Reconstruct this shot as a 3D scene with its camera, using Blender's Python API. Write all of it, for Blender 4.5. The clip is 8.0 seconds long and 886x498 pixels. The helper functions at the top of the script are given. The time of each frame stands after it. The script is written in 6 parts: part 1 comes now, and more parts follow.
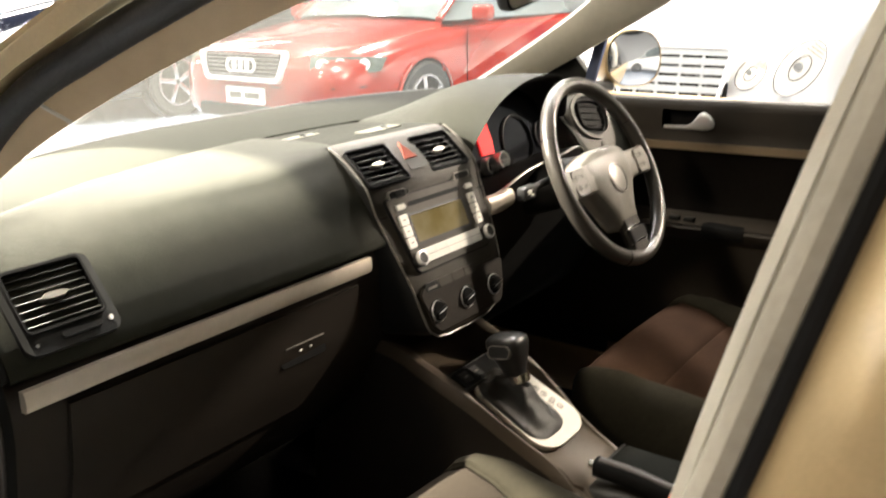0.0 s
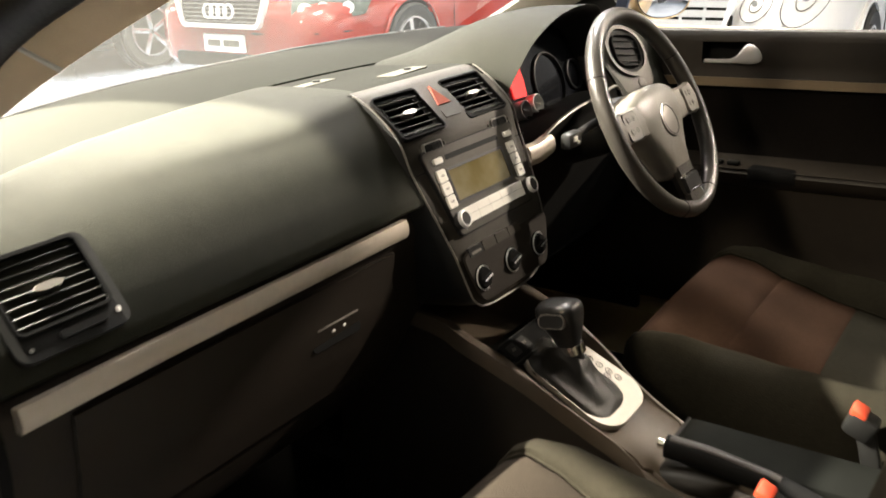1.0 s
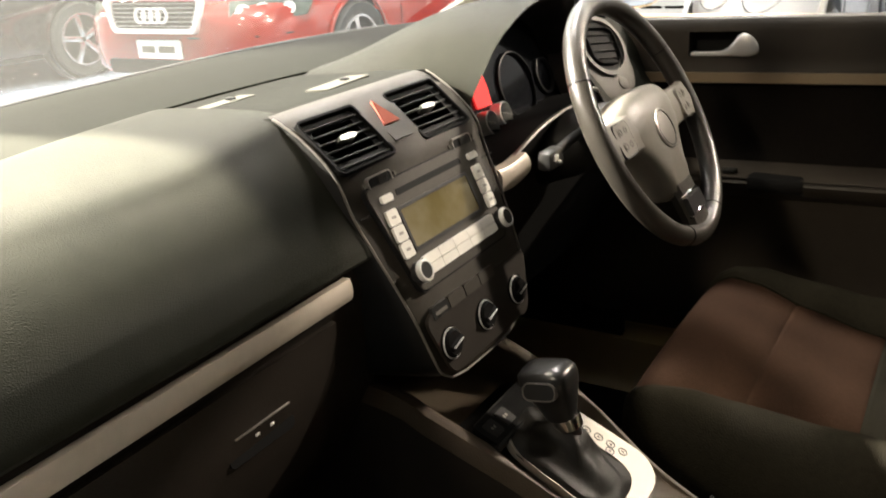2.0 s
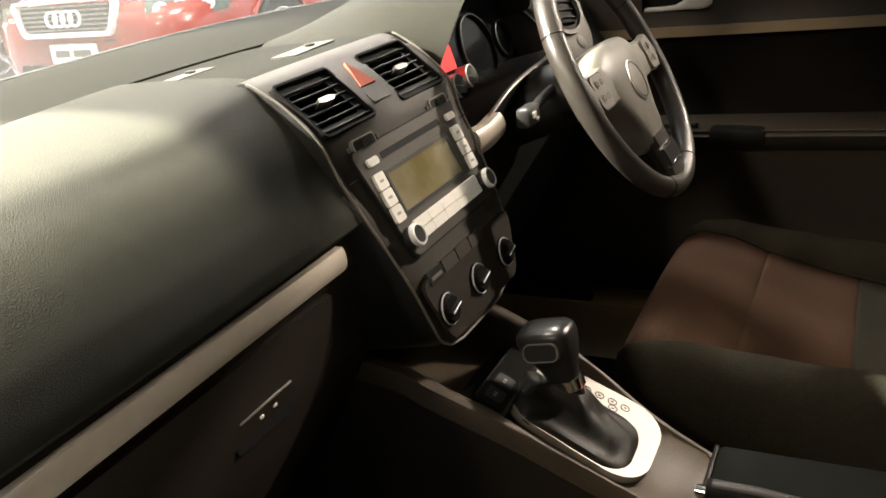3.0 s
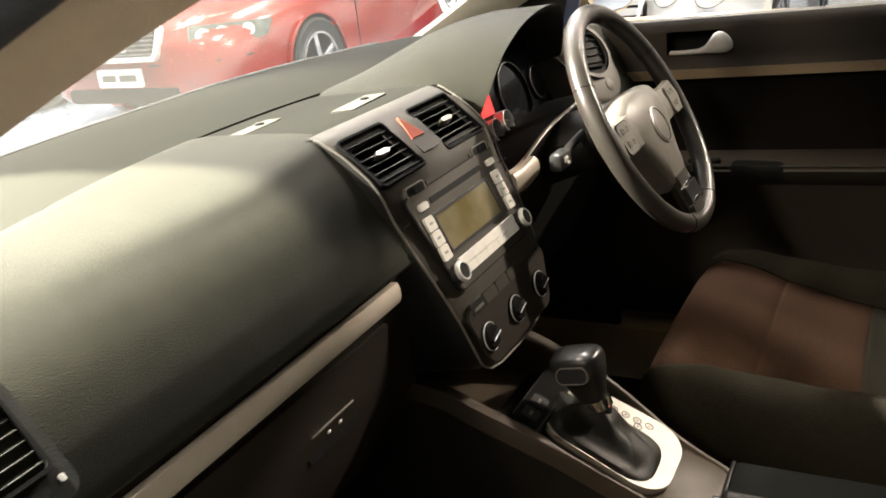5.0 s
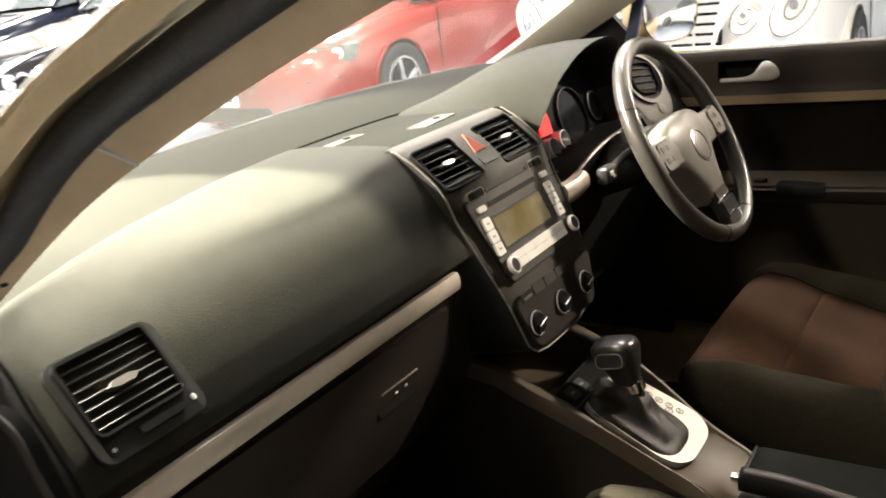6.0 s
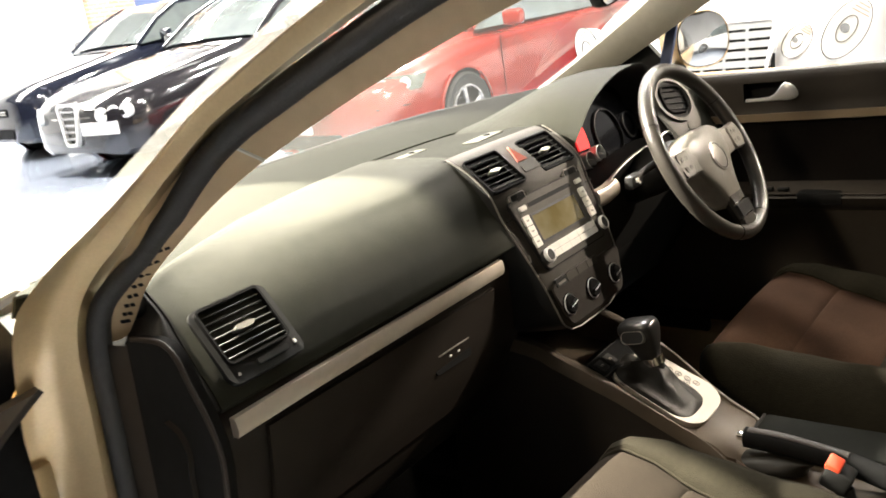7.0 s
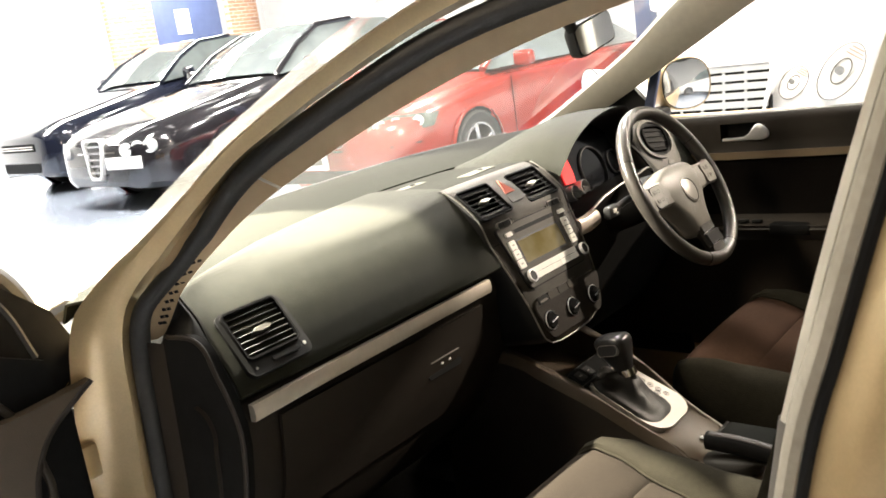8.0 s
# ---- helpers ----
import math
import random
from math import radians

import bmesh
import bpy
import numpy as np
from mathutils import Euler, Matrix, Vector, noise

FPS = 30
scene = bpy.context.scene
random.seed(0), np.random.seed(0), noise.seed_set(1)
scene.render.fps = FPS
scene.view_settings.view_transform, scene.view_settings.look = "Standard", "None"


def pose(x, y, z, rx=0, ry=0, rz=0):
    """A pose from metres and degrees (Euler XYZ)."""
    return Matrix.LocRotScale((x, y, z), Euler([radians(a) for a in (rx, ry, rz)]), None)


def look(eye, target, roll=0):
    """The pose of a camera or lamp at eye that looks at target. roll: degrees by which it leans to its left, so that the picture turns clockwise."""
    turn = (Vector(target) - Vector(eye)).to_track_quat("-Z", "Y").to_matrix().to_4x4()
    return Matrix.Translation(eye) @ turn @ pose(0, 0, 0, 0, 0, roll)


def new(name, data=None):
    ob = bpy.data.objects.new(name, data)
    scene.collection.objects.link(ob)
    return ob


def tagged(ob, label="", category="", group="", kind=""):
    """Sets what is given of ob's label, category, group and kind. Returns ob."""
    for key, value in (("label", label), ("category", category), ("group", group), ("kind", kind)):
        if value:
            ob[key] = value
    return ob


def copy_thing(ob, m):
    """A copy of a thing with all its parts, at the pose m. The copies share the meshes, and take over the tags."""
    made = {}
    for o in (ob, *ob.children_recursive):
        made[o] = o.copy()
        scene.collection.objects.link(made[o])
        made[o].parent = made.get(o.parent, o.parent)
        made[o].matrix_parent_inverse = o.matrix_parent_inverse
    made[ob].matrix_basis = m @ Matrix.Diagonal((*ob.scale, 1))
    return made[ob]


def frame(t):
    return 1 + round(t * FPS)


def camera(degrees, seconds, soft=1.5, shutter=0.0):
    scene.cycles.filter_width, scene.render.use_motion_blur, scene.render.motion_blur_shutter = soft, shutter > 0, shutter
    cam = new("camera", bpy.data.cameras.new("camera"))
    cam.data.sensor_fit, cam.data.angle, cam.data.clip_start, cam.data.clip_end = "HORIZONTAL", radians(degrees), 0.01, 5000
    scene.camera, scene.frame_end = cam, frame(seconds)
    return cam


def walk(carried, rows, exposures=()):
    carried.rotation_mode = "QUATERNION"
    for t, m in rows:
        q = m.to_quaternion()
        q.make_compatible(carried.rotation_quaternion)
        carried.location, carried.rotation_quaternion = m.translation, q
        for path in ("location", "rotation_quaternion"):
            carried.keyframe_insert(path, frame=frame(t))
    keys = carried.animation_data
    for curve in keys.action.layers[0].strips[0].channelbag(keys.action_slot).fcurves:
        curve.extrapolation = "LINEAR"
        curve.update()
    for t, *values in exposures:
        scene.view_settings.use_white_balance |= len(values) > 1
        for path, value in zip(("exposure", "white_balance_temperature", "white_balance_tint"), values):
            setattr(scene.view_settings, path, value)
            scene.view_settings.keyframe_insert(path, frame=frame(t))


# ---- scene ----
cam = camera(53.0, 8.0, 1.7, 0.5)
PATH = [
    (0, (-1.1753, -0.8320, 1.2197), (0.2202, 0.1820, 0.7055), -0.68),
    (0.5, (-1.1596, -0.7585, 1.2076), (0.2121, 0.2341, 0.5968), -1.69),
    (1, (-1.0849, -0.6576, 1.1894), (0.3020, 0.3084, 0.5705), -2.14),
    (1.5, (-0.9100, -0.5460, 1.1820), (0.4947, 0.4163, 0.5978), -1.62),
    (2, (-0.8495, -0.5040, 1.1600), (0.5805, 0.3895, 0.5313), -3.71),
    (3.5, (-0.8618, -0.4138, 1.1152), (0.6481, 0.3299, 0.4772), -6.25),
    (4, (-0.8662, -0.4238, 1.1295), (0.6531, 0.3415, 0.5412), -5.90),
    (5.5, (-1.0250, -0.5144, 1.2061), (0.4192, 0.3554, 0.5756), -7.31),
    (6, (-1.1003, -0.5841, 1.2114), (0.3100, 0.3859, 0.6545), -7.06),
    (6.5, (-1.1935, -0.6655, 1.2198), (0.1676, 0.3849, 0.6870), -7.86),
    (7, (-1.2976, -0.7516, 1.2315), (0.0531, 0.3339, 0.7443), -8.39),
    (7.5, (-1.3875, -0.8311, 1.2449), (-0.0229, 0.2601, 0.8120), -8.23),
    (8, (-1.4231, -0.8970, 1.2499), (-0.0711, 0.2174, 0.8371), -8.14),
]
walk(cam, [(t, look(eye, target, roll)) for t, eye, target, roll in PATH], ((0, 0.0), (0.5, -0.05), (1, -0.2), (2, -0.25), (5, -0.25), (6, -0.1), (6.8, 0.0), (8, 0.0)))

# ---- world and light ----
world = bpy.data.worlds.new("hall_world")
scene.world = world
world.use_nodes = True
world.node_tree.nodes["Background"].inputs[0].default_value = (0.9, 0.95, 1.0, 1)
world.node_tree.nodes["Background"].inputs[1].default_value = 0.003


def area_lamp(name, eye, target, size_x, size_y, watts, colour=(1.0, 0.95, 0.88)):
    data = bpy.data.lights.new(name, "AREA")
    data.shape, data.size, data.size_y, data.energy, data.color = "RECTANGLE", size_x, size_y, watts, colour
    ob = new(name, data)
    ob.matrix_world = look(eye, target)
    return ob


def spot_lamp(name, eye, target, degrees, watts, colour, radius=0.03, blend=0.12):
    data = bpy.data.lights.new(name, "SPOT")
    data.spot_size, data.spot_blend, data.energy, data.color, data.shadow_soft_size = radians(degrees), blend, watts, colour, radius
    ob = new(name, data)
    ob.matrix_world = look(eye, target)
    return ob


# Added spot; its cone edge draws the lit patch on the pad.
spot_lamp("added_spot_left", (-0.82, 2.08, 4.00), (-0.80, 0.28, 0.95), 17.7, 12500, (1.0, 0.92, 0.76), 0.02, 0.03)
# Lamps without fixtures, added to light the cabin from several sides.
area_lamp("added_lamp_over", (-0.1, 2.1, 4.4), (0.0, 0.0, 0.7), 0.35, 0.35, 140, (1.0, 0.90, 0.74))
area_lamp("added_lamp_right", (3.0, -2.0, 2.72), (0.0, 0.0, 0.8), 0.12, 0.12, 200, (1.0, 0.86, 0.70))
area_lamp("added_lamp_high", (3.0, -0.9, 3.7), (0.2, -0.2, 0.6), 0.3, 0.3, 90, (1.0, 0.88, 0.72))
area_lamp("added_lamp_left", (-4.2, 0.8, 3.5), (-0.4, 0.0, 0.8), 0.5, 0.8, 105, (1.0, 0.84, 0.64))
area_lamp("added_lamp_behind", (-2.35, -3.30, 2.95), (-0.3, 0.0, 0.8), 0.16, 0.16, 14, (1.0, 0.87, 0.70))
# Second added spot, brightening the dash shelf and cowl.
spot_lamp("added_spot_front", (-2.2, 4.2, 4.2), (-0.22, 0.64, 0.95), 12.0, 17500, (1.0, 0.93, 0.78), 0.06, 0.35)
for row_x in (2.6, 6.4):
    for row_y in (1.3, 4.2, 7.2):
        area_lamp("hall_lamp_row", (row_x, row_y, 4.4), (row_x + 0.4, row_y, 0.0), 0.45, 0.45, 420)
# Added large lamps: one whitens the far wall, one lights the car behind.
area_lamp("added_lamp_far", (6.0, 12.5, 4.3), (6.0, 14.0, 0.0), 9.0, 2.0, 2600)
area_lamp("added_lamp_back", (2.0, -5.5, 4.3), (2.0, -6.5, 0.0), 5.0, 2.0, 300)

# ---- materials ----
def nodes_of(name):
    m = bpy.data.materials.new(name)
    m.use_nodes = True
    nt = m.node_tree
    return m, nt, nt.nodes["Principled BSDF"]


def surface(name, colour, rough=0.5, metal=0.0, vary=0.12, scale=30.0, bump=0.0, bump_scale=600.0, coat=0.0, spec=0.5, second=None, stretch=None, sheen=0.0):
    """A material with colour varied at two scales and a fine relief, in metres."""
    m, nt, b = nodes_of(name)
    tc = nt.nodes.new("ShaderNodeTexCoord")
    src = tc.outputs["Object"]
    if stretch:
        mp = nt.nodes.new("ShaderNodeMapping")
        mp.inputs["Scale"].default_value = stretch
        nt.links.new(src, mp.inputs["Vector"])
        src = mp.outputs["Vector"]
    n1 = nt.nodes.new("ShaderNodeTexNoise")
    n1.inputs["Scale"].default_value, n1.inputs["Detail"].default_value = scale, 4.0
    n2 = nt.nodes.new("ShaderNodeTexNoise")
    n2.inputs["Scale"].default_value, n2.inputs["Detail"].default_value = scale * 0.13, 3.0
    for n in (n1, n2):
        nt.links.new(src, n.inputs["Vector"])
    mul = nt.nodes.new("ShaderNodeMath")
    mul.operation = "ADD"
    nt.links.new(n1.outputs["Fac"], mul.inputs[0])
    nt.links.new(n2.outputs["Fac"], mul.inputs[1])
    ramp = nt.nodes.new("ShaderNodeMapRange")
    ramp.inputs["From Min"].default_value, ramp.inputs["From Max"].default_value = 0.7, 1.3
    nt.links.new(mul.outputs[0], ramp.inputs["Value"])
    mix = nt.nodes.new("ShaderNodeMix")
    mix.data_type = "RGBA"
    c2 = second or tuple(c * (1 + vary) for c in colour)
    c1 = colour if second else tuple(c * (1 - vary) for c in colour)
    mix.inputs[6].default_value, mix.inputs[7].default_value = (*c1, 1), (*c2, 1)
    nt.links.new(ramp.outputs[0], mix.inputs[0])
    nt.links.new(mix.outputs[2], b.inputs["Base Color"])
    rr = nt.nodes.new("ShaderNodeMapRange")
    rr.inputs["To Min"].default_value, rr.inputs["To Max"].default_value = max(rough - 0.06, 0.02), min(rough + 0.06, 1)
    nt.links.new(n2.outputs["Fac"], rr.inputs["Value"])
    nt.links.new(rr.outputs[0], b.inputs["Roughness"])
    b.inputs["Metallic"].default_value = metal
    b.inputs["Coat Weight"].default_value = coat
    b.inputs["Coat Roughness"].default_value = 0.05
    b.inputs["Specular IOR Level"].default_value = spec
    b.inputs["Sheen Weight"].default_value = sheen
    if bump:
        v = nt.nodes.new("ShaderNodeTexVoronoi")
        v.inputs["Scale"].default_value = bump_scale
        nt.links.new(src, v.inputs["Vector"])
        bp = nt.nodes.new("ShaderNodeBump")
        bp.inputs["Strength"].default_value, bp.inputs["Distance"].default_value = bump, 0.001
        nt.links.new(v.outputs["Distance"], bp.inputs["Height"])
        nt.links.new(bp.outputs[0], b.inputs["Normal"])
    return m


def glowing(name, colour, strength):
    m, nt, b = nodes_of(name)
    b.inputs["Base Color"].default_value = (*colour, 1)
    b.inputs["Emission Color"].default_value = (*colour, 1)
    b.inputs["Emission Strength"].default_value = strength
    return m


def clear_glass(name, tint=(1, 1, 1), gloss=0.04, haze=0.0):
    m = bpy.data.materials.new(name)
    m.use_nodes = True
    nt = m.node_tree
    nt.nodes.remove(nt.nodes["Principled BSDF"])
    tr, gl, mx = nt.nodes.new("ShaderNodeBsdfTransparent"), nt.nodes.new("ShaderNodeBsdfGlossy"), nt.nodes.new("ShaderNodeMixShader")
    tr.inputs[0].default_value = (*tint, 1)
    gl.inputs["Roughness"].default_value = 0.03
    lw, pw, ad = nt.nodes.new("ShaderNodeLayerWeight"), nt.nodes.new("ShaderNodeMath"), nt.nodes.new("ShaderNodeMath")
    pw.operation, ad.operation = "POWER", "MULTIPLY_ADD"
    nt.links.new(lw.outputs["Facing"], pw.inputs[0])
    pw.inputs[1].default_value = 5.0
    nt.links.new(pw.outputs[0], ad.inputs[0])
    lw.inputs[0].default_value = 0.5
    ad.inputs[1].default_value, ad.inputs[2].default_value = 0.7, gloss
    nt.links.new(ad.outputs[0], mx.inputs[0])
    nt.links.new(tr.outputs[0], mx.inputs[1])
    nt.links.new(gl.outputs[0], mx.inputs[2])
    out = mx.outputs[0]
    if haze:
        df, mh = nt.nodes.new("ShaderNodeBsdfTranslucent"), nt.nodes.new("ShaderNodeMixShader")
        df.inputs[0].default_value = (0.9, 0.9, 0.88, 1)
        mh.inputs[0].default_value = haze
        nt.links.new(out, mh.inputs[1])
        nt.links.new(df.outputs[0], mh.inputs[2])
        out = mh.outputs[0]
    nt.links.new(out, nt.nodes["Material Output"].inputs["Surface"])
    return m


def brick_wall(name, one, two, joint):
    """Courses of brick 75 mm high with pale joints, in metres."""
    m, nt, bs = nodes_of(name)
    tc, mp, bk = nt.nodes.new("ShaderNodeTexCoord"), nt.nodes.new("ShaderNodeMapping"), nt.nodes.new("ShaderNodeTexBrick")
    mp.inputs["Rotation"].default_value = (radians(90), 0, 0)
    nt.links.new(tc.outputs["Object"], mp.inputs["Vector"])
    nt.links.new(mp.outputs["Vector"], bk.inputs["Vector"])
    for k, c in (("Color1", one), ("Color2", two), ("Mortar", joint)):
        bk.inputs[k].default_value = (*c, 1)
    bk.inputs["Scale"].default_value = 1.0
    bk.inputs["Brick Width"].default_value, bk.inputs["Row Height"].default_value, bk.inputs["Mortar Size"].default_value = 0.225, 0.075, 0.006
    nt.links.new(bk.outputs["Color"], bs.inputs["Base Color"])
    bs.inputs["Roughness"].default_value = 0.85
    bp = nt.nodes.new("ShaderNodeBump")
    bp.inputs["Strength"].default_value, bp.inputs["Distance"].default_value, bp.invert = 0.5, 0.01, True
    nt.links.new(bk.outputs["Fac"], bp.inputs["Height"])
    nt.links.new(bp.outputs[0], bs.inputs["Normal"])
    return m


M_PAD = surface("dash_pad_grain", (0.0195, 0.020, 0.0140), 0.62, vary=0.15, scale=40, bump=0.36, bump_scale=800, spec=0.14)
M_PAD_REAR = surface("dash_rear_grain", (0.0135, 0.0142, 0.0102), 0.8, vary=0.08, scale=25, bump=0.2, bump_scale=900, spec=0.12)
M_LOWER = surface("lower_dash_plastic", (0.021, 0.0165, 0.0125), 0.55, vary=0.12, scale=35, bump=0.3, bump_scale=800, spec=0.3)
M_BLACK = surface("black_plastic", (0.008, 0.008, 0.0075), 0.5, vary=0.2, scale=60, bump=0.15, spec=0.3)
M_VENT = surface("vent_frame_matt_black", (0.008, 0.008, 0.008), 0.75, vary=0.2, scale=60, spec=0.05)
M_SLAT = surface("vent_slat", (0.024, 0.024, 0.022), 0.5, vary=0.08, spec=0.2)
M_SENSOR = surface("sensor_plate_plastic", (0.105, 0.102, 0.085), 0.6, vary=0.06, scale=60, spec=0.2)
M_STACK = surface("stack_plastic", (0.040, 0.0345, 0.027), 0.52, vary=0.10, scale=50, bump=0.12, bump_scale=1200, spec=0.3)
M_SILVER = surface("silver_trim_paint", (0.62, 0.55, 0.465), 0.4, metal=0.2, vary=0.05, scale=90)
M_CHROME = surface("chrome", (0.75, 0.73, 0.70), 0.12, metal=1.0, vary=0.03)
M_BEAD = surface("satin_bead", (0.38, 0.36, 0.33), 0.3, metal=0.7, vary=0.05)
M_BUTTON = surface("pale_buttons", (0.80, 0.78, 0.72), 0.4, vary=0.05, scale=80)
M_KNOB = surface("knob_black", (0.02, 0.02, 0.02), 0.3, vary=0.1)
M_MARK = surface("white_print", (0.75, 0.74, 0.70), 0.6, vary=0.03)
# Pale tone mixed into the amber stands in for a reflection.
M_DISPLAY = surface("display_glass", (0.16, 0.13, 0.05), 0.12, vary=0.25, scale=14, second=(0.34, 0.30, 0.22))
M_RED_SCREEN = glowing("red_screen", (1.0, 0.03, 0.03), 0.85)
M_DIAL = surface("dial_face", (0.012, 0.013, 0.016), 0.15, vary=0.2, coat=0.4)
M_HAZARD = surface("hazard_red", (0.36, 0.10, 0.07), 0.75, vary=0.06, spec=0.1)
M_ORANGE = surface("buckle_orange_red", (0.50, 0.055, 0.022), 0.4, vary=0.06)
M_LEATHER = surface("wheel_leather", (0.040, 0.036, 0.031), 0.30, vary=0.12, scale=60, bump=0.25, bump_scale=700)
M_HUB = surface("hub_plastic", (0.17, 0.157, 0.135), 0.42, vary=0.08, scale=50, bump=0.15)
M_FABRIC = surface("seat_side_fabric", (0.0185, 0.0165, 0.0115), 0.95, vary=0.18, scale=120, bump=0.6, bump_scale=500, spec=0.06)
# One centre cloth in two colours: warm light in one, shade in the other.
M_FABRIC_LIT = surface("seat_centre_cloth_lit", (0.046, 0.0245, 0.0150), 0.95, vary=0.15, scale=150, bump=0.6, bump_scale=420, spec=0.08)
M_FABRIC_SHADED = surface("seat_centre_cloth_shaded", (0.017, 0.0135, 0.010), 0.95, vary=0.15, scale=150, bump=0.6, bump_scale=420, spec=0.08)
M_CARPET = surface("carpet", (0.010, 0.010, 0.010), 0.95, vary=0.3, scale=200, bump=0.8, bump_scale=300, spec=0.05)
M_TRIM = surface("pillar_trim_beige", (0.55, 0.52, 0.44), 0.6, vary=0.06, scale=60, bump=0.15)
# Beige trim again: shade in the left pillar's tan, light in the middle's greige.
M_TRIM_SHADED = surface("pillar_trim_shaded", (0.46, 0.335, 0.195), 0.6, vary=0.06, scale=60, bump=0.15)
M_TRIM_LIT = surface("middle_pillar_trim_lit", (0.66, 0.63, 0.54), 0.6, vary=0.06, scale=60, bump=0.15)
M_BIN = surface("bin_dark_green_plastic", (0.0045, 0.005, 0.004), 0.85, vary=0.2, scale=50, bump=0.2, spec=0.1)
M_TRIM_GREY = surface("pillar_trim_grey", (0.17, 0.16, 0.14), 0.6, vary=0.08, scale=60, bump=0.15)
M_RUBBER = surface("door_seal_rubber", (0.022, 0.021, 0.020), 0.6, vary=0.2, scale=90, bump=0.3, bump_scale=300)
M_SEAL_GREY = surface("grey_seal_flock", (0.31, 0.285, 0.235), 0.85, vary=0.12, scale=120, bump=0.08, bump_scale=1500)
M_GOLD = surface("gold_metallic_paint", (0.55, 0.41, 0.225), 0.42, metal=0.55, vary=0.06, scale=300, coat=0.4)
M_DOOR = surface("door_card_plastic", (0.032, 0.026, 0.0195), 0.55, vary=0.12, scale=40, bump=0.3, spec=0.3)
M_STRIP = surface("door_strip_tan", (0.27, 0.205, 0.13), 0.45, metal=0.1, vary=0.05, scale=90)
M_DOOR_CLOTH = surface("door_card_cloth", (0.009, 0.0075, 0.0065), 0.9, vary=0.2, scale=140, bump=0.5, spec=0.08)
M_POD = surface("vent_pod_grey", (0.10, 0.092, 0.078), 0.5, vary=0.08, scale=50, bump=0.15, spec=0.3)
M_CONSOLE = surface("console_plastic", (0.072, 0.054, 0.036), 0.5, vary=0.10, scale=45, bump=0.25, spec=0.35)
M_PLATE = surface("gear_plate_silver", (0.34, 0.315, 0.275), 0.45, metal=0.3, vary=0.04)
M_BOOT = surface("gear_boot_leather", (0.008, 0.007, 0.005), 0.48, vary=0.25, scale=45, bump=0.12, bump_scale=350, spec=0.25)
M_HEADLINER = surface("headliner", (0.45, 0.43, 0.38), 0.9, vary=0.05, scale=150, bump=0.3)
M_TINT = surface("tinted_glass", (0.015, 0.017, 0.016), 0.06, vary=0.1, coat=1.0)
M_GLASS = clear_glass("window_glass")
M_SCREEN_GLASS = clear_glass("windscreen_glass", (0.96, 0.98, 0.96), haze=0.03)
M_MIRROR = surface("mirror_glass", (0.85, 0.86, 0.86), 0.02, metal=1.0, vary=0.01)
M_FLOOR = surface("hall_floor_epoxy", (0.36, 0.41, 0.50), 0.16, vary=0.07, scale=3, coat=0.5)
M_DARKWALL = surface("hall_dark_grey", (0.10, 0.10, 0.10), 0.8, vary=0.1, scale=4)
M_WALL = surface("hall_wall_white", (0.82, 0.82, 0.80), 0.7, vary=0.04, scale=4)
M_BRICK = brick_wall("brick_orange", (0.34, 0.19, 0.11), (0.24, 0.12, 0.075), (0.42, 0.38, 0.33))
M_BLUE = surface("blue_paint", (0.055, 0.075, 0.15), 0.45, vary=0.1, scale=8)
M_TYRE = surface("tyre_rubber", (0.03, 0.032, 0.03), 0.7, vary=0.2, scale=60)
M_RIM = surface("alloy_rim", (0.55, 0.55, 0.56), 0.25, metal=0.8, vary=0.05)
M_RED_PAINT = surface("red_car_paint", (0.25, 0.022, 0.013), 0.2, vary=0.05, scale=200, coat=1.0)
M_BLACK_PAINT = surface("black_car_paint", (0.012, 0.011, 0.013), 0.15, vary=0.1, coat=1.0)
M_NAVY_PAINT = surface("dark_navy_car_paint", (0.009, 0.011, 0.021), 0.15, vary=0.1, coat=1.0)
M_WHITE_PAINT = surface("white_car_paint", (0.80, 0.80, 0.78), 0.2, vary=0.02, coat=1.0)
# Pale grey base stands in for the hall reflected in car windows.
M_CAR_GLASS = surface("car_glass_pale_reflection", (0.14, 0.16, 0.16), 0.05, vary=0.25, scale=3, coat=1.0)
M_LAMP = surface("headlamp_reflector", (0.55, 0.57, 0.58), 0.12, metal=0.7, vary=0.35, scale=25)
M_LAMP_DARK = surface("headlamp_dark_glass", (0.16, 0.19, 0.17), 0.15, metal=0.3, vary=0.4, scale=18, coat=0.6)
M_BOWL = surface("lamp_bowl_white", (0.62, 0.63, 0.62), 0.3, vary=0.1, scale=30)
# Next two: pale bases stand in for bright reflections in chrome and lamps.
M_BRIGHT = surface("pale_for_chrome_gloss", (0.78, 0.78, 0.77), 0.32, metal=0.35, vary=0.04)
M_PALE_LAMP = surface("pale_for_lamp_gloss", (0.56, 0.57, 0.56), 0.3, metal=0.2, vary=0.08, scale=25)
M_GRILLE_BAR = surface("grille_bar_silver", (0.36, 0.37, 0.365), 0.45, metal=0.1, vary=0.05)
M_BRONZE = surface("lens_line_bronze", (0.34, 0.22, 0.17), 0.4, vary=0.05)
M_GRILLE = surface("grille_black", (0.010, 0.010, 0.010), 0.6, vary=0.15, spec=0.1)
M_NUMBER = surface("number_plate_white", (0.78, 0.78, 0.76), 0.5, vary=0.03)
M_LIGHT = glowing("lamp_tube", (1.0, 0.97, 0.92), 9.0)

